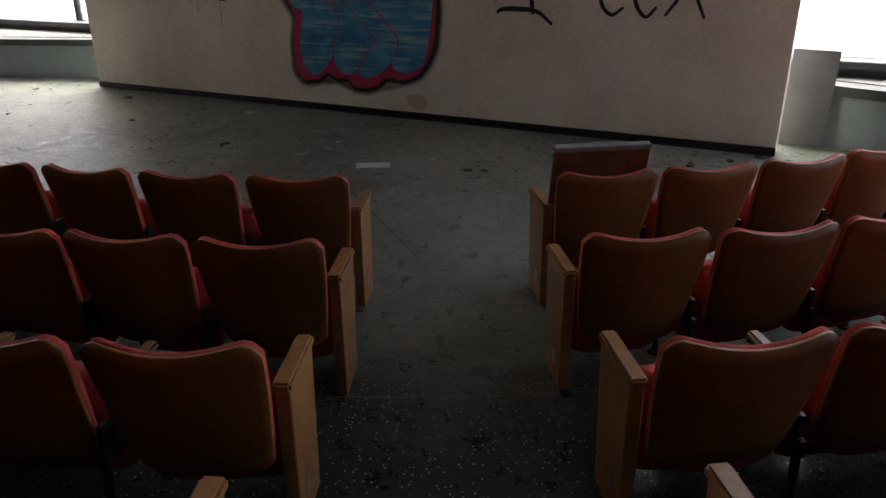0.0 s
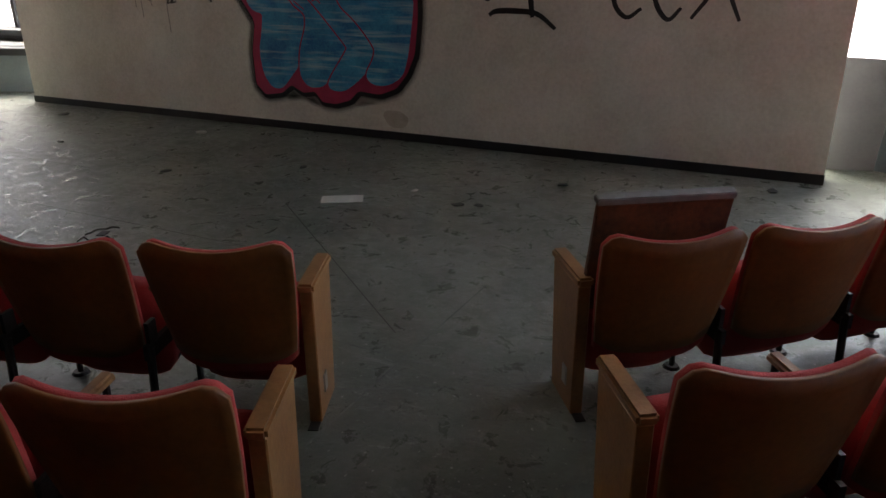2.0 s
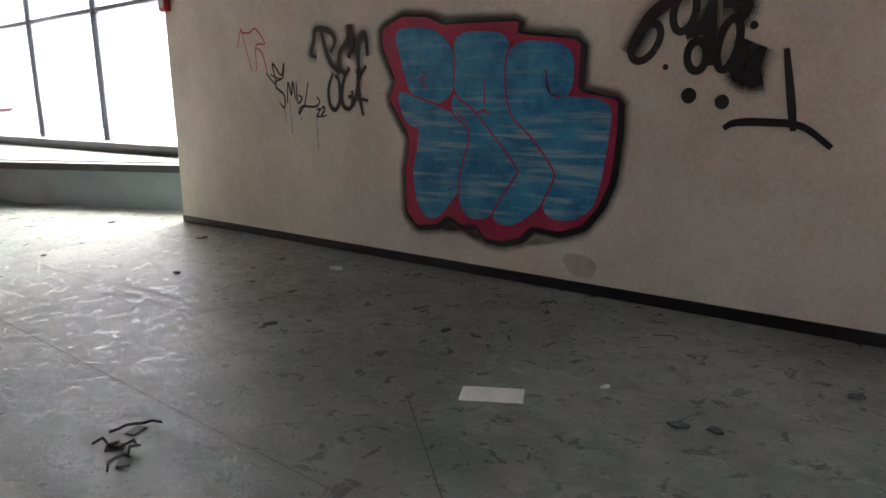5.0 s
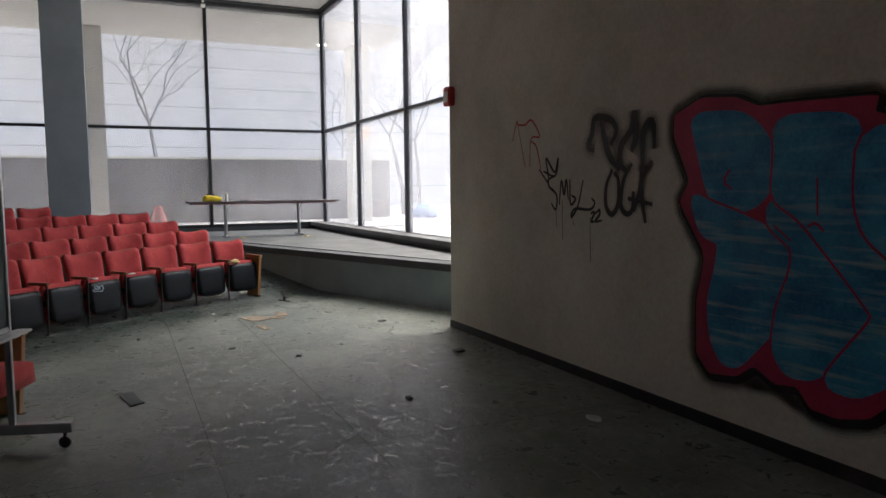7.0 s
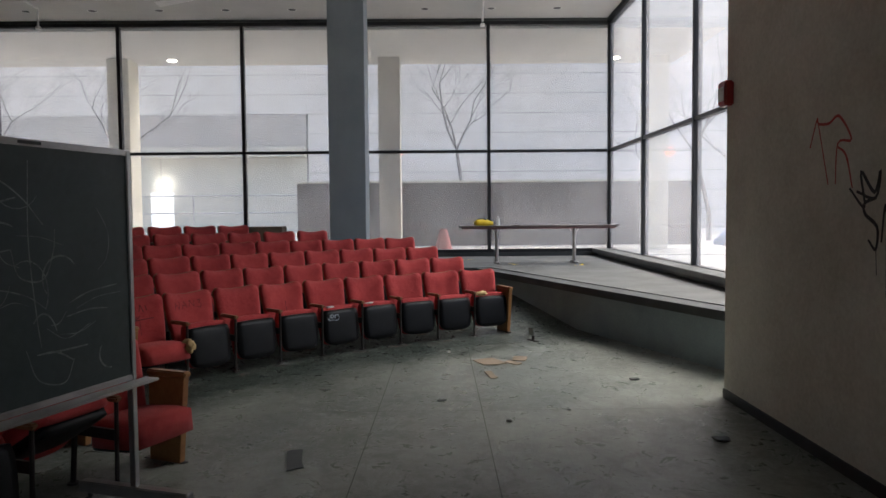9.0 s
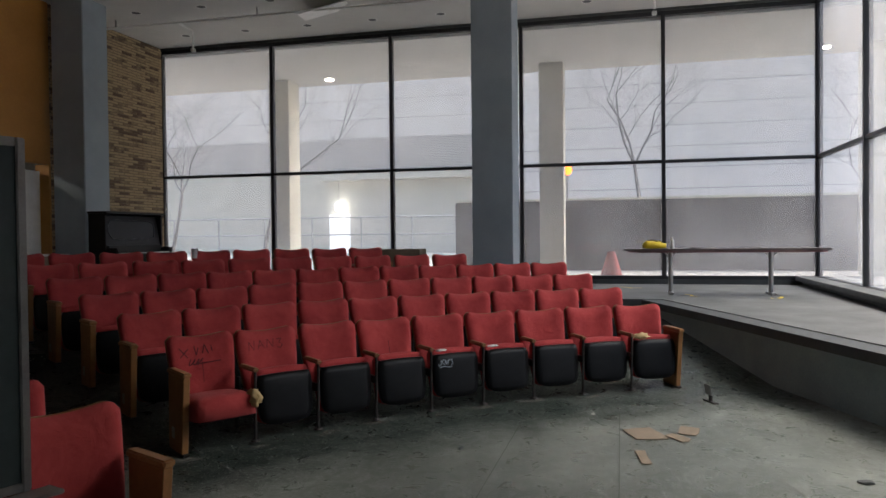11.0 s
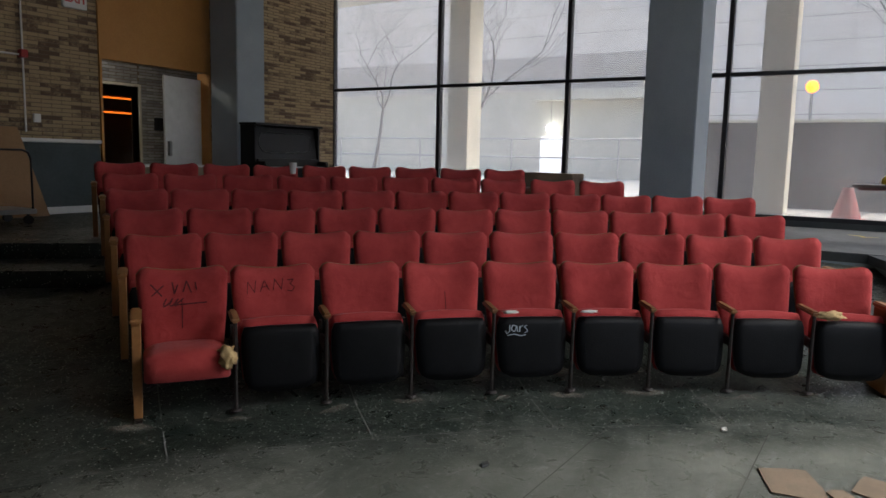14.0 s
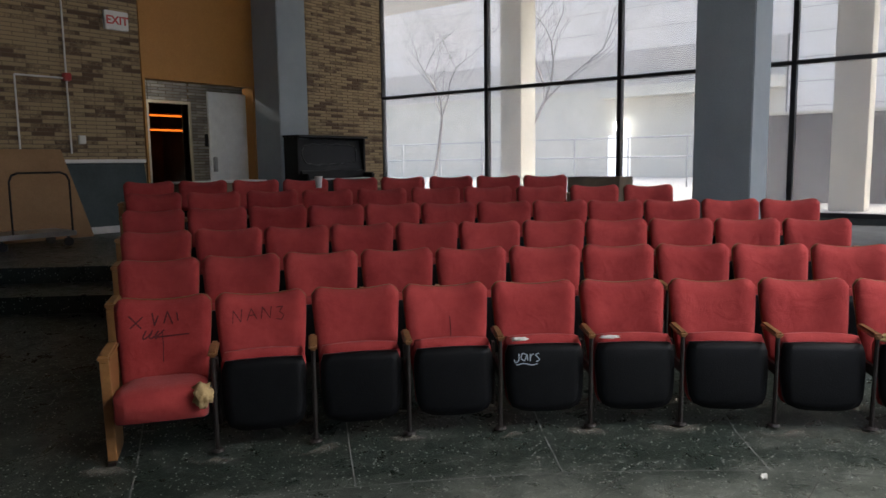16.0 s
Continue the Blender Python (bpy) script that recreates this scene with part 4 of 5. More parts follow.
TAG_STAR = [[(-7.74, 1.68), (-7.59, 1.57), (-7.63, 1.77), (-7.5, 1.65), (-7.45, 1.77), (-7.49, 1.62), (-7.67, 1.66)]]
TAG_THIN = [[(-7.48, 1.62), (-7.59, 1.59), (-7.58, 1.53), (-7.47, 1.46), (-7.48, 1.34), (-7.55, 1.39)], [(-7.43, 1.38), (-7.4, 1.58), (-7.36, 1.46), (-7.33, 1.59), (-7.3, 1.42)], [(-7.28, 1.59), (-7.27, 1.39), (-7.2, 1.43), (-7.26, 1.46)], [(-7.1, 1.58), (-7.17, 1.37), (-7.26, 1.28), (-7.21, 1.35), (-7.01, 1.35), (-6.95, 1.4), (-6.99, 1.44)], [(-7.0, 1.32), (-6.95, 1.33), (-6.99, 1.26), (-6.95, 1.26)], [(-6.94, 1.32), (-6.89, 1.35), (-6.89, 1.31), (-6.94, 1.26), (-6.86, 1.27)]]
DRIPS = [[(-7.48, 1.34), (-7.47, 1.2)], [(-7.39, 1.42), (-7.38, 1.09)], [(-7.24, 1.28), (-7.23, 1.22)], [(-7.01, 1.29), (-7.0, 0.94)]]
TAG_THICK = [[(-6.96, 1.8), (-7.04, 1.83), (-6.99, 1.94), (-6.96, 2.04), (-6.84, 2.04), (-6.74, 2.0), (-6.7, 1.92), (-6.77, 1.83)], [(-6.88, 2.02), (-6.83, 1.86), (-6.76, 1.73), (-6.65, 1.65)], [(-6.51, 2.06), (-6.53, 1.93), (-6.64, 1.82), (-6.65, 1.69), (-6.57, 1.63)], [(-6.49, 2.06), (-6.48, 1.88), (-6.53, 1.77)], [(-6.29, 1.78), (-6.3, 1.93), (-6.34, 1.97), (-6.4, 1.9), (-6.41, 1.76), (-6.4, 1.64)]]
TAG_THICK_LOW = [[(-6.74, 1.65), (-6.81, 1.53), (-6.81, 1.38), (-6.74, 1.32), (-6.67, 1.4), (-6.67, 1.57), (-6.72, 1.63)], [(-6.52, 1.69), (-6.61, 1.57), (-6.64, 1.4), (-6.58, 1.33), (-6.51, 1.36), (-6.5, 1.49)], [(-6.31, 1.7), (-6.4, 1.6), (-6.44, 1.47), (-6.5, 1.35)], [(-6.42, 1.68), (-6.41, 1.45), (-6.37, 1.27)], [(-6.56, 1.44), (-6.3, 1.4)]]
TAG_BIG = [[(-3.84, 1.68), (-3.73, 1.88), (-3.57, 2.0), (-3.46, 2.03)], [(-3.31, 1.99), (-3.32, 1.81), (-3.3, 1.59)], [(-3.47, 1.78), (-3.37, 1.82), (-3.31, 1.86)], [(-3.16, 1.83), (-3.11, 1.92), (-3.15, 1.95), (-3.25, 1.95)], [(-3.09, 1.73), (-3.13, 1.64), (-3.14, 1.53), (-3.09, 1.52)], [(-3.0, 1.69), (-3.04, 1.6), (-3.06, 1.49), (-2.99, 1.5)]]
TAG_SWOOSH = [[(-3.2, 1.21), (-3.15, 1.24), (-3.07, 1.25), (-2.97, 1.25), (-2.76, 1.23), (-2.59, 1.11)], [(-2.87, 1.67), (-2.82, 1.35), (-2.8, 1.2)]]
TAG_CCA = [[(-1.93, 1.72), (-2.09, 1.67), (-2.11, 1.36), (-2.0, 1.22), (-1.88, 1.29)], [(-1.64, 1.72), (-1.78, 1.67), (-1.78, 1.37), (-1.67, 1.21), (-1.57, 1.3)], [(-1.49, 1.22), (-1.36, 1.43), (-1.33, 1.74), (-1.23, 1.43), (-1.13, 1.21)], [(-1.43, 1.4), (-1.19, 1.38)]]
DOTS = [(-3.59, 1.59, 0.02), (-3.43, 1.41, 0.05), (-3.22, 1.37, 0.045), (-3.06, 1.81, 0.025)]
RINGS = [(-3.73, 1.75, 0.08, 0.13, -35), (-3.48, 1.92, 0.07, 0.12, -12), (-3.39, 1.65, 0.06, 0.09, 0), (-3.2, 1.71, 0.06, 0.15, -12)]
BLUEPAINT = mat("blue_spray_paint", (0.06, 0.36, 0.56), (0.010, 0.15, 0.34), 0.5, 4, 50, 0.03, spread=0.4)


def streak_blue():
    """Blue paint brushed over in pale level streaks."""
    t = BLUEPAINT.node_tree
    n, ln = t.nodes, t.links
    b = n["Principled BSDF"]
    blue = b.inputs["Base Color"].links[0].from_socket
    geo, scale, noi, mr, mix = n.new("ShaderNodeNewGeometry"), n.new("ShaderNodeVectorMath"), n.new("ShaderNodeTexNoise"), n.new("ShaderNodeMapRange"), n.new("ShaderNodeMix")
    scale.operation = "MULTIPLY"
    scale.inputs[1].default_value = (1.8, 1, 24)
    ln.new(geo.outputs["Position"], scale.inputs[0])
    ln.new(scale.outputs[0], noi.inputs["Vector"])
    noi.inputs["Scale"].default_value, noi.inputs["Detail"].default_value, noi.inputs["Distortion"].default_value = 1.0, 4, 0.4
    mr.inputs["From Min"].default_value, mr.inputs["From Max"].default_value, mr.inputs["To Max"].default_value = 0.5, 0.72, 0.8
    ln.new(noi.outputs[0], mr.inputs[0])
    sep, band, mul = n.new("ShaderNodeSeparateXYZ"), n.new("ShaderNodeMapRange"), n.new("ShaderNodeMath")
    ln.new(geo.outputs["Position"], sep.inputs[0])
    ln.new(sep.outputs["Z"], band.inputs[0])
    band.inputs["From Min"].default_value, band.inputs["From Max"].default_value, band.inputs["To Min"].default_value, band.inputs["To Max"].default_value = 1.6, 1.2, 0.25, 1.0
    mul.operation = "MULTIPLY"
    ln.new(mr.outputs[0], mul.inputs[0])
    ln.new(band.outputs[0], mul.inputs[1])
    mix.data_type = "RGBA"
    mix.inputs[7].default_value = (0.36, 0.52, 0.55, 1)
    ln.new(mul.outputs[0], mix.inputs[0])
    ln.new(blue, mix.inputs[6])
    ln.new(mix.outputs[2], b.inputs["Base Color"])


streak_blue()


def rounded(pts, times=2, c=0.8):
    for _ in range(times):
        out = []
        for (ax, az), (bx, bz) in zip(pts, pts[1:] + pts[:1]):
            out += [(ax * c + bx * (1 - c), az * c + bz * (1 - c)), (ax * (1 - c) + bx * c, az * (1 - c) + bz * c)]
        pts = out
    return pts


def grown(pts, d):
    area = sum(p[0] * q[1] - q[0] * p[1] for p, q in zip(pts, pts[1:] + pts[:1]))
    s = 1 if area > 0 else -1
    out = []
    for i in range(len(pts)):
        p, q, r = Vector(pts[i - 1]), Vector(pts[i]), Vector(pts[(i + 1) % len(pts)])
        t = (r - p)
        t = t.normalized() if t.length else Vector((1, 0))
        out.append((q.x + s * t.y * d, q.y - s * t.x * d))
    return out


def wall_patch(name, pts, depth, material, parent):
    bm = bmesh.new()
    area = sum(p[0] * q[1] - q[0] * p[1] for p, q in zip(pts, pts[1:] + pts[:1]))
    pts = pts if area > 0 else pts[::-1]
    vs = [bm.verts.new((x, GWY - depth, z)) for x, z in pts]
    for tri in tessellate_polygon([[Vector((x, z, 0)) for x, z in pts]]):
        try:
            bm.faces.new([vs[q] for q in tri])
        except ValueError:
            pass
    bmesh.ops.recalc_face_normals(bm, faces=bm.faces)
    return part(name, bm, material, parent)


def ribbon(bm, line, w, place, taper=True):
    n = len(line)
    prev = None
    for i, q in enumerate(line):
        t = line[min(i + 1, n - 1)] - line[max(i - 1, 0)]
        t = t.normalized() if t.length else Vector((1, 0))
        ww = w / 2 * ((0.65 + 0.35 * math.sin(math.pi * i / max(1, n - 1))) if taper else 1)
        nn = Vector((-t.y, t.x)) * ww
        cur = [bm.verts.new(place(q + nn)), bm.verts.new(place(q - nn))]
        if prev:
            bm.faces.new((prev[0], prev[1], cur[1], cur[0]))
        prev = cur


def strokes(name, lines, w, depth, material, parent, taper=True):
    bm = bmesh.new()
    for k, ln_ in enumerate(lines):
        ribbon(bm, smooth_line(ln_), w, lambda v, d=depth + 0.0004 * (k % 7): (v.x, GWY - d, v.y), taper)
    return part(name, bm, material, parent)


def ring_line(x, z, rx, rz, tilt, n=16):
    t = radians(tilt)
    return [(x + rx * math.cos(a) * math.cos(t) - rz * math.sin(a) * math.sin(t), z + rx * math.cos(a) * math.sin(t) + rz * math.sin(a) * math.cos(t)) for a in [2 * math.pi * i / n for i in range(n + 1)]]


def mist_material():
    """Thin overspray that lets the plaster through."""
    m = bpy.data.materials.new("black_overspray")
    m.use_nodes = True
    t = m.node_tree
    n, ln = t.nodes, t.links
    b = n["Principled BSDF"]
    b.inputs["Base Color"].default_value, b.inputs["Roughness"].default_value = (0.03, 0.03, 0.03, 1), 0.8
    geo, noi, mr = n.new("ShaderNodeNewGeometry"), n.new("ShaderNodeTexNoise"), n.new("ShaderNodeMapRange")
    noi.inputs["Scale"].default_value, noi.inputs["Detail"].default_value = 130, 4
    ln.new(geo.outputs["Position"], noi.inputs["Vector"])
    ln.new(noi.outputs[0], mr.inputs[0])
    mr.inputs["From Min"].default_value, mr.inputs["From Max"].default_value, mr.inputs["To Min"].default_value, mr.inputs["To Max"].default_value = 0.30, 0.70, 0.06, 0.22
    ln.new(mr.outputs[0], b.inputs["Alpha"])
    return m


MIST = mist_material()


def squeezed(pts):
    return [(-6.11 + (x + 6.11) * 0.967, z) for x, z in pts]


def graffiti():
    piece = structure(new("graffiti_mural"), "blue bubble-letter graffiti with crimson border and black outline", "graffiti")
    body = squeezed(rounded(OUTLINE, 1, 0.9))
    wall_patch("black_outline", [(x + 0.018, z - 0.014) for x, z in grown(body, 0.026)], 0.003, SPRAYBLACK, piece)
    for k, d in enumerate((0.085, 0.068, 0.054, 0.042)):
        wall_patch("overspray", [(x + 0.008, z - 0.008) for x, z in grown(body, d)], 0.0008 + 0.0006 * k, MIST, piece)
    wall_patch("crimson_border", grown(body, -0.005), 0.005, MAGENTA, piece)
    for k, pts in enumerate((BOWL, LEG_A, LEG_B, BODY_B, BODY_C)):
        shape = squeezed(rounded(pts, 2))
        wall_patch("letter_rim", grown(shape, 0.046), 0.0066 + 0.001 * k, MAGENTA, piece)
        wall_patch("blue_letter", grown(shape, 0.030), 0.0071 + 0.001 * k, BLUEPAINT, piece)
    strokes("letter_line", [[(-5.30, 1.30), (-5.18, 1.22)], [(-5.62, 1.62), (-5.66, 1.55), (-5.60, 1.50)], [(-5.08, 1.30), (-5.03, 1.32), (-4.98, 1.28)], [(-5.03, 1.56), (-5.02, 1.36)]], 0.018, 0.013, MAGENTA, piece)
    red = structure(strokes("graffiti_red_tag", TAG_RED, 0.018, 0.004, mat("red_marker", (0.45, 0.05, 0.04), (0.40, 0.08, 0.06), 0.6, 8, 60, 0.02), None), "faint red marker tag on the plaster", "graffiti")
    thin = structure(new("graffiti_thin_tag"), "thin black marker tag with long drips", "graffiti")
    strokes("marker_line", TAG_STAR + TAG_THIN, 0.024, 0.004, SPRAYBLACK, thin)
    strokes("drip", DRIPS, 0.007, 0.003, SPRAYBLACK, thin, False)
    thick = structure(new("graffiti_smudged_tag"), "smudged thick black spray tag", "graffiti")
    for k, w_ in enumerate((0.15, 0.09)):
        strokes("overspray", TAG_THICK, w_, 0.0010 + 0.0007 * k, MIST, thick, False)
    for k, w_ in enumerate((0.08,)):
        strokes("overspray", TAG_THICK_LOW, w_, 0.0010 + 0.0007 * k, MIST, thick, False)
    strokes("spray_line", TAG_THICK, 0.056, 0.0042, SPRAYBLACK, thick)
    strokes("spray_line", TAG_THICK_LOW, 0.044, 0.0052, SPRAYBLACK, thick)
    big = structure(new("graffiti_round_tag"), "large rounded black spray tag with dots", "graffiti")
    for k, w_ in enumerate((0.20, 0.15, 0.11)):
        strokes("overspray", TAG_BIG, w_, 0.0010 + 0.0007 * k, MIST, big, False)
    strokes("spray_line", TAG_BIG, 0.085, 0.004, SPRAYBLACK, big)
    strokes("spray_loop", [ring_line(*r) for r in RINGS], 0.05, 0.0075, SPRAYBLACK, big, False)
    strokes("underline", TAG_SWOOSH, 0.05, 0.004, SPRAYBLACK, big)
    strokes("letter", TAG_CCA, 0.04, 0.004, SPRAYBLACK, big)
    for x, z, r in DOTS:
        wall_patch("dot", ring_line(x, z, r, r, 0, 14)[:-1], 0.004, SPRAYBLACK, big)


graffiti()

# water stain and scuffs low on the plaster
STAIN = mat("brown_stain", (0.42, 0.37, 0.29), (0.56, 0.52, 0.44), 0.8, 9, 60, 0.05)
structure(wall_patch("wall_stain", rounded([(-4.33, 0.24), (-4.25, 0.12), (-4.08, 0.12), (-4.02, 0.22), (-4.12, 0.29), (-4.28, 0.29)]), 0.003, STAIN, None), "brown water stain low on the plaster", "stain")


# ---- alarm, exit sign, pipes ----
def alarm(x, y, z, rz):
    root = thing("fire_alarm", pose(x, y, z, 0, 0, rz), "red fire alarm sounder fixed at the wall edge", "alarm")
    boxed("housing", -0.075, 0.075, -0.075, 0.0, -0.10, 0.10, REDMETAL, root, 0.012)
    boxed("grille", -0.05, 0.05, -0.082, -0.074, -0.06, 0.05, WHITE, root, label="pale strobe lens")


alarm(GW0 + 0.07, GWY - 0.002, 2.50, 0)


def words(text, size, material, parent, m, name="lettering"):
    cu = bpy.data.curves.new(name, "FONT")
    cu.offset = 0.004
    cu.body, cu.size, cu.align_x, cu.align_y, cu.extrude = text, size, "CENTER", "CENTER", 0.0015
    cu.materials.append(material)
    ob = new(name, cu)
    ob.parent = parent
    ob.matrix_basis = m
    return ob


exit_sign = thing("exit_sign", pose(-13.73, SOUTH + 0.012, 3.69), "white exit sign with red letters on the brick", "sign")
boxed("case", -0.18, 0.18, 0, 0.07, -0.135, 0.135, WHITE, exit_sign, 0.01)
words("EXIT", 0.165, mat("red_sign_letters", (0.55, 0.06, 0.06), (0.45, 0.04, 0.04), 0.5, 9, 60, 0.02), exit_sign, pose(0, 0.0745, -0.005, 90, 0, 180))


def pipework():
    root = thing("sprinkler_pipe", pose(0, SOUTH + 0.05, 0), "thin white painted pipes on the brick wall", "pipe")
    y = 0.0
    for a, b in (((-12.95, y, 1.75), (-12.95, y, 5.75)), ((-12.27, y, 2.80), (-12.93, y, 2.80)), ((-12.27, y, 1.78), (-12.27, y, 2.80))):
        bm = bmesh.new()
        tube(bm, a, b, 0.013)
        part("pipe", bm, WHITE, root)
    boxed("valve", -13.0, -12.9, -0.03, 0.06, 2.76, 2.87, REDMETAL, root, 0.01, "red valve box")
    s = thing("wall_socket", pose(-13.12, SOUTH + 0.01, 1.95), "small white wall switch on the brick", "switch")
    boxed("plate", -0.05, 0.05, 0, 0.04, -0.06, 0.06, WHITE, s, 0.006)
    c = thing("ceiling_conduit", pose(0, 0, 0), "white conduit run under the ceiling", "pipe")
    for a, b in (((-17.4, -4.4, 5.62), (-17.4, 8.6, 5.62)), ((-17.4, -2.65, 5.62), (-17.9, -2.65, 5.60)), ((-17.9, -2.65, 5.60), (-17.9, -2.65, 5.22)), ((-17.4, 6.0, 5.62), (-17.9, 6.0, 5.60)), ((-17.9, 6.0, 5.60), (-17.9, 6.0, 5.30))):
        bm = bmesh.new()
        tube(bm, a, b, 0.02)
        part("pipe", bm, WHITE, c)
    for y in (-2.65, 6.0):
        boxed("sprinkler_head", -17.94, -17.86, y - 0.04, y + 0.04, 5.20, 5.26, WHITE, c, 0.008)
    for y in (-4.0, -1.0, 2.0, 5.0, 8.0):
        boxed("hanger", -17.41, -17.39, y - 0.01, y + 0.01, 5.62, CEILING, STEEL, c)


pipework()


def downlights():
    bm = bmesh.new()
    seg = 20
    for r0, z0, r1, z1 in ((0.10, -0.004, 0.085, -0.006), (0.085, -0.006, 0.08, -0.001)):
        lo = [bm.verts.new((r0 * math.cos(2 * math.pi * i / seg), r0 * math.sin(2 * math.pi * i / seg), z0)) for i in range(seg)]
        hi = [bm.verts.new((r1 * math.cos(2 * math.pi * i / seg), r1 * math.sin(2 * math.pi * i / seg), z1)) for i in range(seg)]
        for i in range(seg):
            bm.faces.new((lo[i], lo[(i + 1) % seg], hi[(i + 1) % seg], hi[i]))
    ring = bpy.data.meshes.new("trim")
    bm.to_mesh(ring)
    bm.free()
    ring.materials.append(WHITE)
    # Flat black disc in place of the shaded hollow of each fitting.
    bm = bmesh.new()
    tube(bm, (0, 0, -0.003), (0, 0, -0.0015), 0.085, 0.085, 20)
    cup = bpy.data.meshes.new("well")
    bm.to_mesh(cup)
    bm.free()
    cup.materials.append(BLACKMETAL)
    for x in (-18.72, -17.12, -15.5, -13.9):
        for i in range(9):
            y = -3.34 + 1.367 * i
            if i == 5 and x < -16:
                continue
            root = thing("recessed_light", pose(x, y, CEILING - 0.001), "unlit recessed ceiling light, a black disc for its shaded hollow", "ceiling light", "recessed lights of the hall")
            shared("trim", ring, root, Matrix())
            shared("well", cup, root, Matrix())
    lit = glow("warm_downlight", (1.0, 0.93, 0.8), 12.0)
    for x, y in ((-22.7, -7.6), (-22.7, -1.8), (-22.7, 4.0), (-22.7, 9.8)):
        root = thing("soffit_light", pose(x, y, 5.598), "lit round soffit light", "ceiling light", "soffit lights")
        bm = bmesh.new()
        tube(bm, (0, 0, -0.02), (0, 0, 0.0), 0.10, 0.11, 16)
        part("lens", bm, lit, root, "glowing lens")


downlights()

# a loose ceiling panel hanging open
hatch = thing("ceiling_hatch", pose(-17.7, 0.2, 5.70, 14, 8, 12), "white ceiling access panel hanging open", "panel")
boxed("panel", -0.35, 0.35, -0.45, 0.45, -0.012, 0.0, WHITE, hatch)
boxed("strap", -0.01, 0.01, -0.01, 0.01, 0.0, 0.09, STEEL, hatch)


# ---- chalkboard ----
def chalkboard():
    root = thing("rolling_chalkboard", pose(-7.30, 3.50, 0, 0, 0, -18), "green slate chalkboard in steel frame on a rolling stand", "chalkboard")
    Lb = 2.1
    z0, z1 = 0.745, 1.86
    slate = boxed("slate", 0.03, Lb - 0.03, -0.012, 0.012, z0, z1, CHALK, root, label="dark green slate smeared with chalk")
    for nm, a in (("frame_side", 0.0), ("frame_side", Lb - 0.03)):
        boxed(nm, a, a + 0.03, -0.02, 0.02, z0 - 0.03, z1 + 0.03, STEEL, root, 0.004)
    boxed("frame_top", 0.03, Lb - 0.03, -0.02, 0.02, z1, z1 + 0.03, STEEL, root, 0.004)
    boxed("frame_bottom", 0.03, Lb - 0.03, -0.02, 0.02, z0 - 0.03, z0, STEEL, root, 0.004)
    boxed("chalk_tray", -0.06, Lb + 0.06, 0.021, 0.11, z0 - 0.045, z0 - 0.03, STEEL, root, 0.004, "steel chalk tray")
    boxed("name_plate", 0.55, 0.67, 0.0205, 0.023, z1 + 0.008, z1 + 0.022, BLACKMETAL, root)
    for x in (0.015, Lb - 0.015):
        boxed("leg", x - 0.016, x + 0.016, -0.018, 0.018, 0.15, z0 - 0.03, STEEL, root, 0.003)
        foot = boxed("foot_beam", x - 0.03, x + 0.03, -0.34, 0.34, 0.095, 0.155, STEEL, root, 0.006)
        for y in (-0.29, 0.29):
            bm = bmesh.new()
            tube(bm, (x - 0.012, y, 0.035), (x + 0.012, y, 0.035), 0.035, 0.035, 14)
            tube(bm, (x, y, 0.035), (x, y, 0.097), 0.012)
            w = part("caster", bm, BLACKMETAL, foot, "black caster wheel")
    chalk = mat("chalk_line", (0.26, 0.285, 0.28), (0.05, 0.065, 0.065), 0.9, 18, 160, 0.02, spread=0.5)
    drawn = [([(0.62, 1.80), (0.63, 1.45), (0.60, 1.12), (0.58, 0.98)], 0.012), ([(0.95, 1.70), (0.80, 1.72), (0.66, 1.64), (0.55, 1.52)], 0.014), ([(1.0, 1.20), (0.85, 1.26), (0.66, 1.22), (0.55, 1.15)], 0.012), ([(0.72, 1.42), (0.68, 1.30), (0.56, 1.28), (0.50, 1.40), (0.49, 1.50)], 0.014), ([(0.80, 1.50), (0.76, 1.38), (0.68, 1.34)], 0.010), ([(0.24, 1.60), (0.17, 1.48), (0.18, 1.36), (0.24, 1.30)], 0.008), ([(0.40, 0.90), (0.46, 0.80), (0.60, 0.84), (0.66, 0.98)], 0.012), ([(0.12, 1.22), (0.30, 1.20), (0.42, 1.16)], 0.014), ([(0.10, 1.18), (0.25, 1.17), (0.38, 1.13)], 0.008), ([(0.30, 1.05), (0.44, 1.00), (0.55, 1.06)], 0.008), ([(1.1, 1.42), (0.95, 1.38), (0.85, 1.44)], 0.010)]
    for k, (pts, w_) in enumerate(drawn):
        bm = bmesh.new()
        ribbon(bm, smooth_line(pts, 8), w_ * 0.5, lambda v, d=0.0165 + 0.00008 * k: (v.x, d, v.y))
        part("chalk_mark", bm, chalk, slate)
    rng = random.Random(4)
    for k in range(44):
        cx, cz = rng.uniform(0.15, Lb - 0.2), rng.uniform(z0 + 0.1, z1 - 0.1)
        kind = rng.random()
        if kind < 0.45:
            a0, sw, rx, rz = rng.uniform(0, 6), rng.uniform(1.5, 3.5), rng.uniform(0.05, 0.14), rng.uniform(0.06, 0.2)
            ln_ = [Vector((cx + rx * math.cos(a0 + sw * i / 10), cz + rz * math.sin(a0 + sw * i / 10))) for i in range(11)]
        else:
            dx, dz = rng.uniform(0.08, 0.3), rng.uniform(-0.06, 0.06)
            ln_ = smooth_line([(cx, cz), (cx + dx / 2, cz + dz + rng.uniform(-0.02, 0.02)), (cx + dx, cz + dz)])
        ln_ = [v for v in ln_ if 0.04 < v.x < Lb - 0.04 and z0 + 0.02 < v.y < z1 - 0.02]
        if len(ln_) > 2:
            bm = bmesh.new()
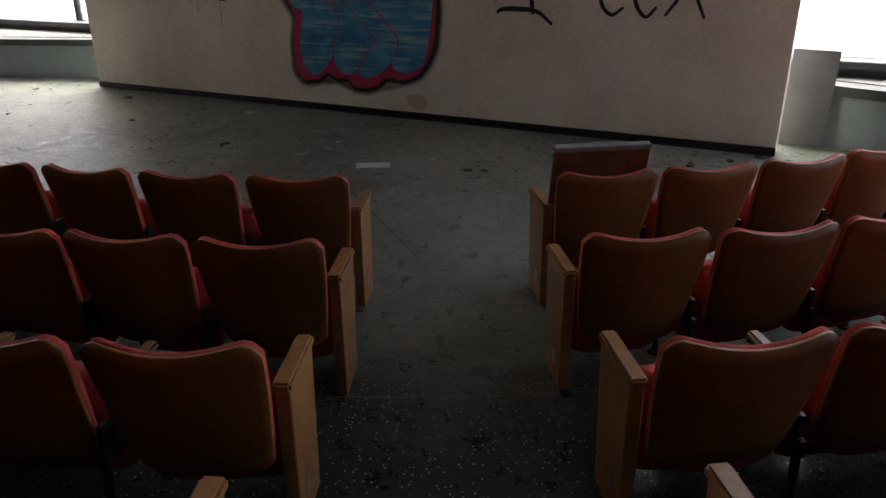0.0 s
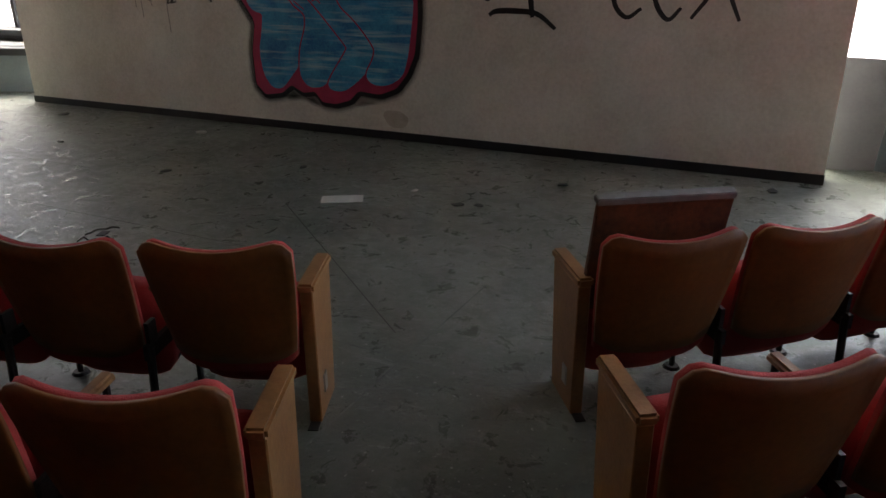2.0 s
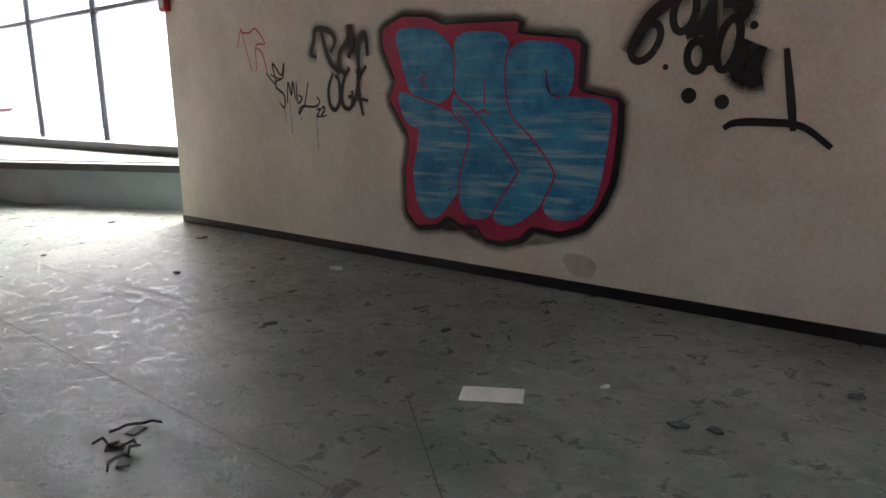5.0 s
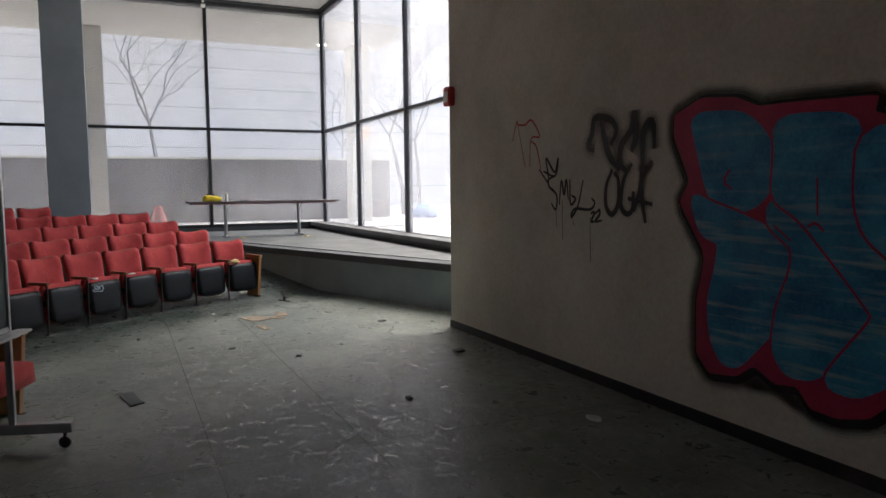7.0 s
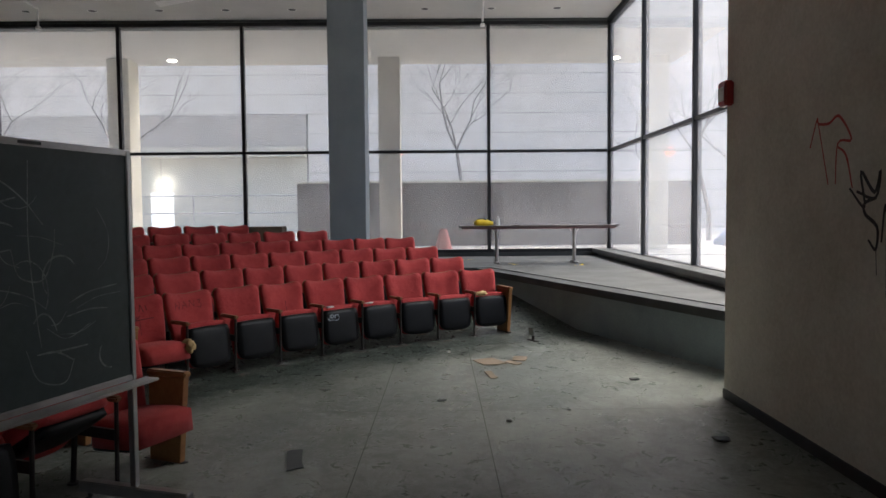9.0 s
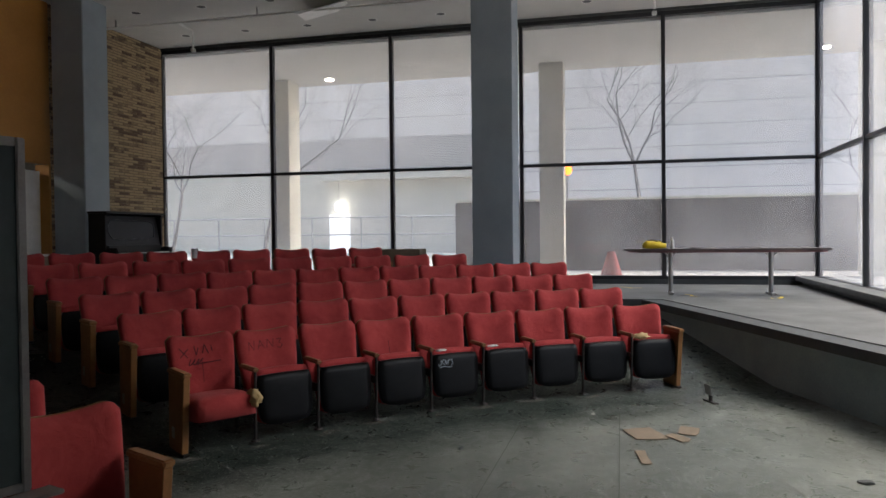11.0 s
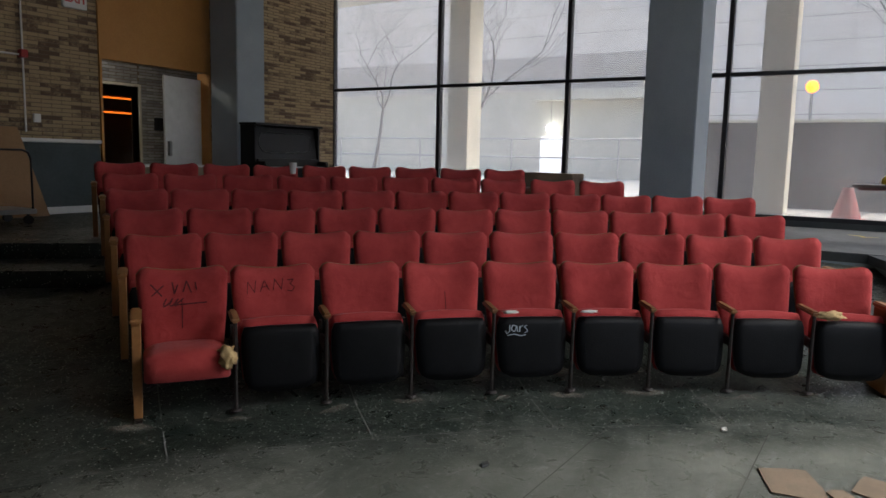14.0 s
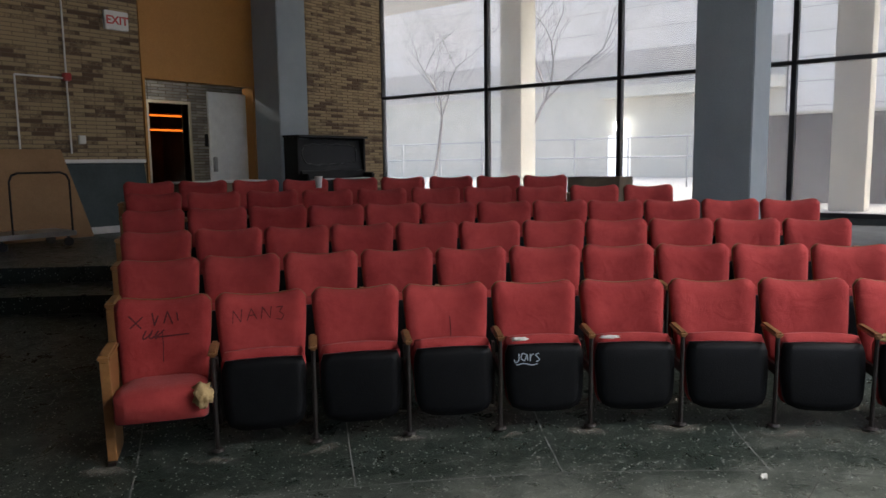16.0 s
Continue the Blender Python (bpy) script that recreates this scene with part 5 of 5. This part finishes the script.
            ribbon(bm, ln_, rng.uniform(0.003, 0.010), lambda v, d=0.0125 + 0.00008 * k: (v.x, d, v.y))
            part("chalk_mark", bm, chalk, slate)


chalkboard()


# ---- table on the platform ----
def table():
    root = thing("folding_table", pose(-17.25, 6.95, TOP + 0.004, 0, 0, 0), "long narrow dark-topped table with steel pedestal legs", "table")
    boxed("tabletop", -0.30, 0.30, -1.46, 1.50, 0.685, 0.715, mat("brown_table_top", (0.13, 0.10, 0.09), (0.08, 0.06, 0.055), 0.35, 4, 50, 0.05), root, 0.006)
    boxed("edge_band", -0.285, 0.285, -1.40, 1.44, 0.655, 0.684, mat("maroon_edge", (0.15, 0.06, 0.06), (0.1, 0.04, 0.04), 0.5, 6, 50, 0.03), root)
    for y in (-0.75, 0.72):
        bm = bmesh.new()
        tube(bm, (0, y, 0.03), (0, y, 0.66), 0.035, 0.035, 12)
        leg = part("leg", bm, STEEL, root, "brushed steel pedestal leg")
        boxed("foot", -0.27, 0.27, y - 0.035, y + 0.035, 0.0, 0.035, STEEL, leg, 0.01)
        for s in (-1, 1):
            bm = bmesh.new()
            tube(bm, (0, y, 0.56), (0, y + s * 0.10, 0.66), 0.012)
            part("brace", bm, STEEL, leg)
    z = TOP + 0.004 + 0.715
    bag = thing("yellow_case", pose(-17.2, 5.95, z, 0, 0, 8), "crumpled yellow plastic case on the table", "case")
    bm = bmesh.new()
    pad(bm, 0.22, 0.36, 0.06, 0.05)
    for v in bm.verts:
        v.co.z += 0.035 * noise.noise(v.co * 9.0) * (v.co.z > 0)
    bmesh.ops.translate(bm, verts=bm.verts, vec=(0, 0.18, 0.040))
    part("body", bm, YELLOW, bag, smooth=True)
    bm = bmesh.new()
    ribbon(bm, smooth_line([(-0.12, 0.02), (-0.02, 0.05), (0.08, 0.0), (0.14, 0.03)]), 0.02, lambda v: (v.x * 0.4, v.x, 0.085 + v.y))
    part("strap", bm, BLACKMETAL, bag, "black strap")
    bottle = thing("clear_bottle", pose(-17.15, 6.22, z), "small clear plastic bottle with white cap", "bottle")
    bm = bmesh.new()
    tube(bm, (0, 0, 0), (0, 0, 0.12), 0.03, 0.03, 12)
    tube(bm, (0, 0, 0.12), (0, 0, 0.15), 0.03, 0.012, 12)
    part("body", bm, PAPER, bottle)
    bm = bmesh.new()
    tube(bm, (0, 0, 0.15), (0, 0, 0.175), 0.014, 0.014, 12)
    part("cap", bm, WHITE, bottle)
    box_ = thing("dark_tray", pose(-17.1, 6.55, z, 0, 0, 12), "small dark dish on the table", "dish")
    boxed("dish", -0.04, 0.04, -0.07, 0.07, 0, 0.015, BLACKMETAL, box_, 0.005)
    for x, y, r in ((-16.75, 6.45, 20), (-16.5, 7.6, -30), (-18.3, 5.6, 60)):
        scrap = thing("yellow_tape_scrap", pose(x, y, TOP + 0.006, 0, 0, r), "scrap of yellow tape lying on the platform", "tape")
        bm = bmesh.new()
        ribbon(bm, smooth_line([(-0.2, 0.0), (-0.05, 0.05), (0.08, -0.03), (0.2, 0.02)]), 0.05, lambda v: (v.x, v.y, 0.002 + 0.012 * abs(math.sin(9 * v.x))))
        part("tape", bm, YELLOW, scrap)


table()


# ---- piano ----
def piano():
    root = thing("upright_piano", pose(-16.08, -3.72, TOP, 0, 0, 0) @ Matrix.Diagonal((1, 1, 1.05, 1)), "black upright piano with carved front panel against the brick", "piano")
    w, d, h = 1.62, 0.64, 1.34
    boxed("side", -0.05, 0, 0, d - 0.18, 0, h, EBONY, root, 0.008)
    boxed("side", -w, -w + 0.05, 0, d - 0.18, 0, h, EBONY, root, 0.008)
    boxed("back", -w + 0.05, -0.05, 0, 0.05, 0, h, EBONY, root)
    boxed("lid", -w - 0.03, 0.03, -0.01, d - 0.12, h, h + 0.035, EBONY, root, 0.01)
    boxed("lower_panel", -w + 0.05, -0.05, d - 0.25, d - 0.21, 0.05, 0.60, EBONY, root)
    upper = boxed("upper_panel", -w + 0.05, -0.05, -0.02, 0.02, 0.0, 0.52, EBONY, root, 0.006, m=pose(0, d - 0.22, 0.80, 10, 0, 0))
    boxed("key_bed", -w - 0.01, 0.01, d - 0.25, d + 0.06, 0.60, 0.66, EBONY, root, 0.012)
    boxed("keys", -w + 0.12, -0.12, d - 0.12, d + 0.04, 0.66, 0.675, WHITE, root, label="row of ivory keys")
    boxed("fall_board", -w + 0.05, -0.05, d - 0.22, d - 0.15, 0.66, 0.80, EBONY, root, 0.01)
    for x in (-w, -0.10):
        boxed("cheek", x, x + 0.10, d - 0.25, d + 0.05, 0.66, 0.76, EBONY, root, 0.02)
        boxed("leg", x + 0.02, x + 0.09, d - 0.04, d + 0.03, 0.0, 0.60, EBONY, root, 0.01)
    carve = mat("carved_lacquer", (0.05, 0.05, 0.052), (0.02, 0.02, 0.02), 0.3, 6, 60, 0.1)
    bm = bmesh.new()
    loop = [(-w + 0.22, 0.13), (-w + 0.22, 0.40), (-w / 2, 0.43), (-0.22, 0.40), (-0.22, 0.13), (-w / 2, 0.10), (-w + 0.22, 0.13)]
    pts = smooth_line(loop, 8)
    for i in range(len(pts) - 1):
        a, b = pts[i], pts[i + 1]
        wob = 0.012 * math.sin(i * 1.9)
        tube(bm, (a.x, 0.022, a.y + wob), (b.x, 0.022, b.y + 0.012 * math.sin((i + 1) * 1.9)), 0.011, 0.011, 5)
    bmesh.ops.transform(bm, matrix=pose(0, d - 0.22, 0.80, 10, 0, 0), verts=bm.verts)
    part("carving", bm, carve, upper, "carved scroll border")


piano()


# ---- storage by the back wall ----
def storage():
    slab = thing("chalkboard_panel", pose(-13.25, SOUTH + 0.30, TOP, 0, 0, 0), "dark green slate panel with pale ledge leaning on the brick", "panel")
    boxed("slate", -0.72, 0.72, -0.02, 0.02, 0.10, 1.02, CHALK, slab, m=pose(0, 0, 0, 9, 0, 0))
    boxed("top_ledge", -0.74, 0.74, -0.03, 0.07, 1.02, 1.07, WHITE, slab, 0.006, "pale worn ledge", m=pose(0, 0, 0, 9, 0, 0))
    boxed("bottom_ledge", -0.72, 0.72, -0.03, 0.06, 0.0, 0.10, WHITE, slab, 0.006, m=pose(0, 0, 0, 9, 0, 0))
    ply = thing("plywood_sheet", pose(-11.9, -3.75, TOP, 0, 0, 0), "brown hardboard sheet leaning behind the cart", "panel")
    bm = bmesh.new()
    prof = [(-0.95, 0.12), (0.9, 0.12), (0.9, 1.32), (-0.68, 1.32)]
    lo, hi = [bm.verts.new((x, 0, z)) for x, z in prof], [bm.verts.new((x, -0.012, z)) for x, z in prof]
    bm.faces.new(lo)
    bm.faces.new(hi[::-1])
    for i in range(4):
        bm.faces.new((lo[i], hi[i], hi[(i + 1) % 4], lo[(i + 1) % 4]))
    bmesh.ops.transform(bm, matrix=pose(0, 0, -0.1, 10, 0, 0), verts=bm.verts)
    part("sheet", bm, mat("brown_hardboard", (0.34, 0.19, 0.085), (0.24, 0.13, 0.055), 0.6, 2, 40, 0.05), ply)
    cart = thing("flat_cart", pose(-11.85, -3.25, TOP, 0, 0, 0), "flat trolley with bent steel end rails", "cart")
    boxed("deck", -0.38, 0.55, -0.30, 0.30, 0.13, 0.19, STEEL, cart, 0.008)
    for y in (0.28,):
        bm = bmesh.new()
        pts = [(-0.34, 0.19), (-0.34, 0.80), (-0.31, 0.87), (-0.24, 0.90), (0.24, 0.90), (0.31, 0.87), (0.34, 0.80), (0.34, 0.19)]
        for (ax, az), (bx, bz) in zip(pts, pts[1:]):
            tube(bm, (ax, y, az), (bx, y, bz), 0.012)
        part("end_rail", bm, IRON, cart, "bent dark steel tube rail")
    for x in (-0.3, 0.45):
        for y in (-0.24, 0.24):
            bm = bmesh.new()
            tube(bm, (x, y - 0.018, 0.055), (x, y + 0.018, 0.055), 0.055, 0.055, 14)
            tube(bm, (x, y, 0.055), (x, y, 0.13), 0.015)
            part("caster", bm, BLACKMETAL, cart)
    for x, y, sx, sy, sz in ((-16.4, 2.02, 0.2, 0.35, 0.47),):
        b = thing("cardboard_box", pose(x, y, TOP), "closed brown cardboard box behind the back row", "box")
        boxed("carton", -sx, sx, -sy, sy, 0, sz + 0.28, CARD, b, 0.006)
        boxed("tape", -sx - 0.001, sx + 0.001, -0.025, 0.025, sz + 0.279, sz + 0.281, PAPER, b)
    shelf = thing("low_cabinet", pose(-14.9, -4.05, TOP), "low pale counter beside the lobby opening", "cabinet")
    boxed("body", -0.9, 0.6, -0.22, 0.22, 0, 0.68, CARD, shelf, 0.006)
    boxed("worktop", -0.95, 0.65, -0.26, 0.26, 0.68, 0.71, WHITE, shelf, 0.006)


storage()


def lobby():
    d = structure(new("door_1"), "stone frame of the lobby doorway", "door frame")
    for a, b, c, e in ((-16.17, -16.12, TOP, 2.77), (-15.30, -15.25, TOP, 2.77), (-16.12, -15.30, 2.72, 2.77)):
        boxed("frame", a, b, -6.61, -6.37, c, e, STONE, d)
    # Glowing bars stand for the orange light that falls on two wooden shelves.
    shelf_glow_mat = glow("orange_tube", (1.0, 0.20, 0.02), 0.2)
    for y, z in ((-8.0, 2.61), (-8.0, 2.31)):
        t = thing("tube_light", pose(-16.75, y, z), "glowing bar standing for orange light on a wooden shelf", "light")
        bm = bmesh.new()
        tube(bm, (-0.7, 0, 0), (0.7, 0, 0), 0.018)
        part("tube", bm, shelf_glow_mat, t)
        boxed("batten", -0.72, 0.72, -0.20, 0.03, 0.035, 0.06, VENEER, t)
    door = structure(new("door_2"), "pale grey flush door standing open in the lobby", "door")
    leaf = boxed("leaf", 0, 0.86, -0.02, 0.02, 0.01, 2.18, WHITE, door, 0.004, m=pose(-16.13, -4.66, TOP, 0, 0, 8))
    boxed("handle", 0.74, 0.82, 0.02, 0.06, 0.85, 1.10, STEEL, leaf, 0.01, m=pose(-16.13, -4.66, TOP, 0, 0, 8))
    sw = thing("wall_box", pose(-16.55, -6.39, 2.05), "small dark electrical box on the grey brick", "box")
    boxed("case", -0.10, 0.10, 0, 0.07, -0.12, 0.12, BLACKMETAL, sw, 0.008)
    # Added fill light, out of view above the opening, to brighten the lobby.
    la = thing("lobby_light", pose(-15.0, -5.3, 3.29), "added fill light, out of view under the lobby ceiling", "ceiling light")
    boxed("lens", -0.15, 0.15, -0.06, 0.06, -0.03, 0.0, glow("lobby_lens", (1.0, 0.95, 0.85), 10.0), la)


lobby()


# ---- stage end panel and litter ----
def litter():
    p = thing("grey_panel", pose(-0.12, 7.98, 0), "pale grey melamine board with rounded corner leaning by the wall end", "board")
    bm = bmesh.new()
    prof = [(-0.24, 0.0), (0.14, 0.02), (0.16, 0.40), (0.17, 0.91), (-0.24, 0.92)]
    lo, hi = [bm.verts.new((x, 0, z)) for x, z in prof], [bm.verts.new((x, 0.025, z)) for x, z in prof]
    bm.faces.new(lo)
    bm.faces.new(hi[::-1])
    for i in range(5):
        bm.faces.new((lo[i], hi[i], hi[(i + 1) % 5], lo[(i + 1) % 5]))
    bmesh.ops.recalc_face_normals(bm, faces=bm.faces)
    bmesh.ops.transform(bm, matrix=pose(0, 0, 0, -4, 0, 0), verts=bm.verts)
    part("sheet", bm, mat("pale_melamine", (0.15, 0.15, 0.155), (0.11, 0.11, 0.115), 0.5, 2, 40, 0.03), p)
    boxed("edge_strip", -0.244, -0.240, 0.0, 0.025, 0.01, 0.915, WHITE, p, label="pale edge band", m=pose(0, 0, 0, -4, 0, 0))
    sheet = thing("paper_sheet", pose(-3.59, 5.575, 0.004, 0, 0, 30), "white sheet of paper on the floor", "paper")
    boxed("sheet", -0.155, 0.155, -0.085, 0.085, 0, 0.003, PAPER, sheet)
    board = thing("loose_board", polar_pose(6.8, -55.3), "stained wooden seat board with grey edge stood in a chair", "board")
    lean = pose(0, 0.215, 0.43, -13)
    boxed("board", -0.25, 0.25, -0.014, 0.014, 0.0, 0.455, mat("reddish_plywood", (0.20, 0.072, 0.026), (0.06, 0.024, 0.012), 0.6, 7, 40, 0.15, spread=0.4), board, 0.004, m=lean)
    boxed("edge", -0.254, 0.254, -0.030, 0.018, 0.456, 0.482, CONCRETE, board, 0.004, "grey worn edge strip", m=lean)
    cards = [(-11.05, 5.62, 0.30, 0.22, 20), (-11.2, 5.95, 0.24, 0.14, -15), (-10.45, 5.58, 0.30, 0.07, 8), (-11.0, 5.85, 0.20, 0.10, 40), (-8.08, 4.17, 0.34, 0.10, 12)]
    for x, y, a, b, r in cards:
        c = thing("cardboard_scrap", pose(x, y, floor_z(x, y) + 0.003, 0, 0, r), "dirty dark flattened scrap on the floor" if x == -8.08 else "torn flat brown cardboard scrap on the floor", "cardboard", "cardboard scraps")
        rng = random.Random(int(abs(x * 100)))
        bm = bmesh.new()
        ring = []
        for sx, sy in ((-1, -1), (0, -1), (1, -1), (1, 0.1), (1, 1), (0.2, 1), (-1, 1), (-1, -0.2)):
            ring.append((a / 2 * (sx + rng.uniform(-0.22, 0.12)), b / 2 * (sy + rng.uniform(-0.25, 0.15))))
        prism(bm, ring, 0.0, 0.006)
        part("scrap", bm, DARKRIM if x == -8.08 else CARD, c)
    rng = random.Random(77)
    spots = [(-8.41, 7.0, 0.10), (-2.75, 5.8, 0.06), (-2.6, 5.85, 0.05), (-3.2, 6.0, 0.04), (-6.2, 6.9, 0.07), (-10.2, 6.9, 0.07), (-9.5, 5.1, 0.05), (-10.4, 4.3, 0.04), (-2.2, 6.6, 0.06), (-4.4, 6.2, 0.05), (-7.2, 6.0, 0.06), (-5.4, 5.6, 0.06), (-1.0, 6.8, 0.08), (-0.7, 7.1, 0.07), (-9.2, 6.1, 0.04), (-8.9, 5.6, 0.04), (-11.6, 5.2, 0.04)]
    for x, y, s in spots:
        s *= 0.75
        pale = rng.random() < 0.25
        o = thing("paper_scrap" if pale else "dirt_clump", pose(x, y, floor_z(x, y) + 0.002, 0, 0, rng.uniform(0, 180)), "crumpled pale scrap on the floor" if pale else "dark crumpled dirt clump on the floor", "litter", "floor litter")
        bm = bmesh.new()
        nseg = 9
        ring = [(s * math.cos(t) * rng.uniform(0.6, 1.3), s * 0.6 * math.sin(t) * rng.uniform(0.6, 1.3)) for t in [2 * math.pi * i / nseg for i in range(nseg)]]
        prism(bm, ring, 0.0, 0.006)
        mid = [v for v in bm.verts if v.co.z > 0.003]
        for v in mid:
            v.co.z += rng.uniform(0, 0.25 * s)
        part("scrap", bm, PAPER if pale else DARKRIM, o)
    for x, y, turn in ((-4.54, 4.17, 20), (-4.63, 4.30, 75), (-5.2, 3.8, 150), (-4.40, 4.12, 110)):
        k = thing("bent_bracket", pose(x, y, 0, 0, 0, turn), "twisted black metal bracket lying on the floor", "bracket", "bent brackets on the floor")
        bm = bmesh.new()
        pts = [Vector((-0.11 + 0.036 * i, rng.uniform(-0.03, 0.03), rng.uniform(0.010, 0.035))) for i in range(7)]
        rings = []
        for q in pts:
            rings.append([bm.verts.new(q + Vector((0, 0.007 * math.cos(2 * math.pi * i / 6), 0.007 * math.sin(2 * math.pi * i / 6)))) for i in range(6)])
        for lo, hi in zip(rings, rings[1:]):
            for i in range(6):
                bm.faces.new((lo[i], lo[(i + 1) % 6], hi[(i + 1) % 6], hi[i]))
        bm.faces.new(rings[0][::-1])
        bm.faces.new(rings[-1])
        part("bar", bm, IRON, k)
        boxed("plate", -0.05, 0.03, -0.035, 0.02, 0.0, 0.006, IRON, k, m=pose(0, 0, 0, 0, 0, 35))
    h = thing("broken_hinge", pose(-12.29, 6.23, 0, 0, 0, 25), "broken metal chair bracket standing on the floor", "bracket")
    boxed("plate", -0.05, 0.05, -0.006, 0.006, 0.07, 0.17, STEEL, h, 0.004, m=pose(0, 0, 0, 12, 0, 0))
    boxed("stem", -0.012, 0.012, -0.012, 0.012, 0.0, 0.08, IRON, h)
    boxed("foot", -0.10, 0.10, -0.02, 0.02, 0.0, 0.012, IRON, h)


def floor_scuffs():
    """Pale ragged scrapes in the screed near the end of the stage wall."""
    scuff = mat("pale_floor_scuff", (0.32, 0.32, 0.30), (0.13, 0.135, 0.12), 0.6, 14, 90, 0.1, spread=0.35)
    lines = [([(-7.95, 6.14), (-7.45, 5.98), (-7.08, 5.78), (-6.89, 5.73)], 0.018), ([(-8.02, 6.21), (-8.10, 6.30), (-8.16, 6.37)], 0.05), ([(-7.23, 5.64), (-7.0, 5.76), (-6.84, 5.84)], 0.016), ([(-7.13, 5.53), (-6.8, 5.56), (-6.47, 5.57)], 0.022), ([(-6.76, 5.86), (-6.6, 5.93), (-6.51, 5.97)], 0.03), ([(-7.75, 5.77), (-7.86, 5.84), (-7.97, 5.90)], 0.04), ([(-8.48, 7.21), (-8.40, 7.24), (-8.32, 7.25)], 0.03), ([(-6.3, 5.1), (-6.5, 5.25), (-6.6, 5.4)], 0.02), ([(-10.2, 6.4), (-9.6, 6.55), (-9.1, 6.5)], 0.016), ([(-3.1, 6.15), (-2.95, 6.22), (-2.85, 6.28)], 0.03)]
    rng = random.Random(5)
    for k in range(20):
        x, y, a = rng.uniform(-8.2, -5.6), rng.uniform(4.9, 6.6), rng.uniform(-0.6, 0.9)
        d = rng.uniform(0.04, 0.16)
        lines.append(([(x, y), (x + d * math.cos(a), y + d * math.sin(a) + rng.uniform(-0.02, 0.02)), (x + 2 * d * math.cos(a), y + 2 * d * math.sin(a))], rng.uniform(0.006, 0.022)))
    for k, (pts, w_) in enumerate(lines):
        bm = bmesh.new()
        line = [v + Vector((rng.uniform(-0.006, 0.006), rng.uniform(-0.006, 0.006))) for v in smooth_line(pts, 6)]
        ribbon(bm, line, w_, lambda v, d=0.0042 + 0.00003 * k: (v.x, v.y, d))
        part("scuff", bm, scuff, hall_floor)


def polar_pose(r, a):
    x, y = polar(r, a)
    return pose(x, y, floor_z(x, y), 0, 0, a - 90)


litter()
floor_scuffs()


def outside_things():
    cone = thing("traffic_cone", pose(-21.6, 5.23, 0.6), "faded red traffic cone on the terrace", "cone")
    red = mat("faded_red_plastic", (0.62, 0.16, 0.14), (0.5, 0.13, 0.12), 0.6, 4, 40, 0.03)
    bm = bmesh.new()
    tube(bm, (0, 0, 0.03), (0, 0, 0.57), 0.24, 0.08, 16)
    part("cone", bm, red, cone, smooth=False)
    boxed("base", -0.3, 0.3, -0.3, 0.3, 0, 0.035, red, cone, 0.01)
    lamp = thing("terrace_lamp", pose(-32.2, 3.53, 0.6), "glowing orange globe lamp on a dark post", "lamp")
    bm = bmesh.new()
    bmesh.ops.create_icosphere(bm, subdivisions=2, radius=0.19)
    bmesh.ops.translate(bm, verts=bm.verts, vec=(0, 0, 3.33))
    part("globe", bm, glow("orange_lamp", (1.0, 0.15, 0.006), 1.7), lamp, "glowing orange globe")
    bm = bmesh.new()
    tube(bm, (0, 0, 0), (0, 0, 3.14), 0.06, 0.045, 10)
    part("post", bm, STEEL, lamp)
    boxed("base_plate", -0.15, 0.15, -0.15, 0.15, 0, 0.02, STEEL, lamp, 0.005)
    car = thing("tarp_heap", pose(-24.0, 13.4, 0.60), "blue tarpaulin heap on the north terrace", "tarpaulin")
    bm = bmesh.new()
    bmesh.ops.create_icosphere(bm, subdivisions=3, radius=1.0)
    for v in bm.verts:
        v.co = Vector((v.co.x * 0.65, v.co.y * 0.4, max(0, v.co.z) * 0.42)) * (1 + 0.2 * noise.noise(v.co * 2.2))
    part("sheet", bm, mat("blue_tarp", (0.025, 0.15, 0.36), (0.015, 0.09, 0.24), 0.5, 3, 30, 0.1), car, smooth=True)


outside_things()


def plastic_cup():
    x, y = polar(12.37, -131.4)
    cup = thing("plastic_cup", pose(x, y, floor_z(x, y) + 0.765), "ribbed clear plastic cup standing on a chair back", "cup")
    bm = bmesh.new()
    tube(bm, (0, 0, 0), (0, 0, 0.115), 0.028, 0.042, 14)
    part("wall", bm, PAPER, cup)
    bm = bmesh.new()
    tube(bm, (0, 0, 0.113), (0, 0, 0.12), 0.045, 0.045, 14)
    part("rim", bm, WHITE, cup)


plastic_cup()
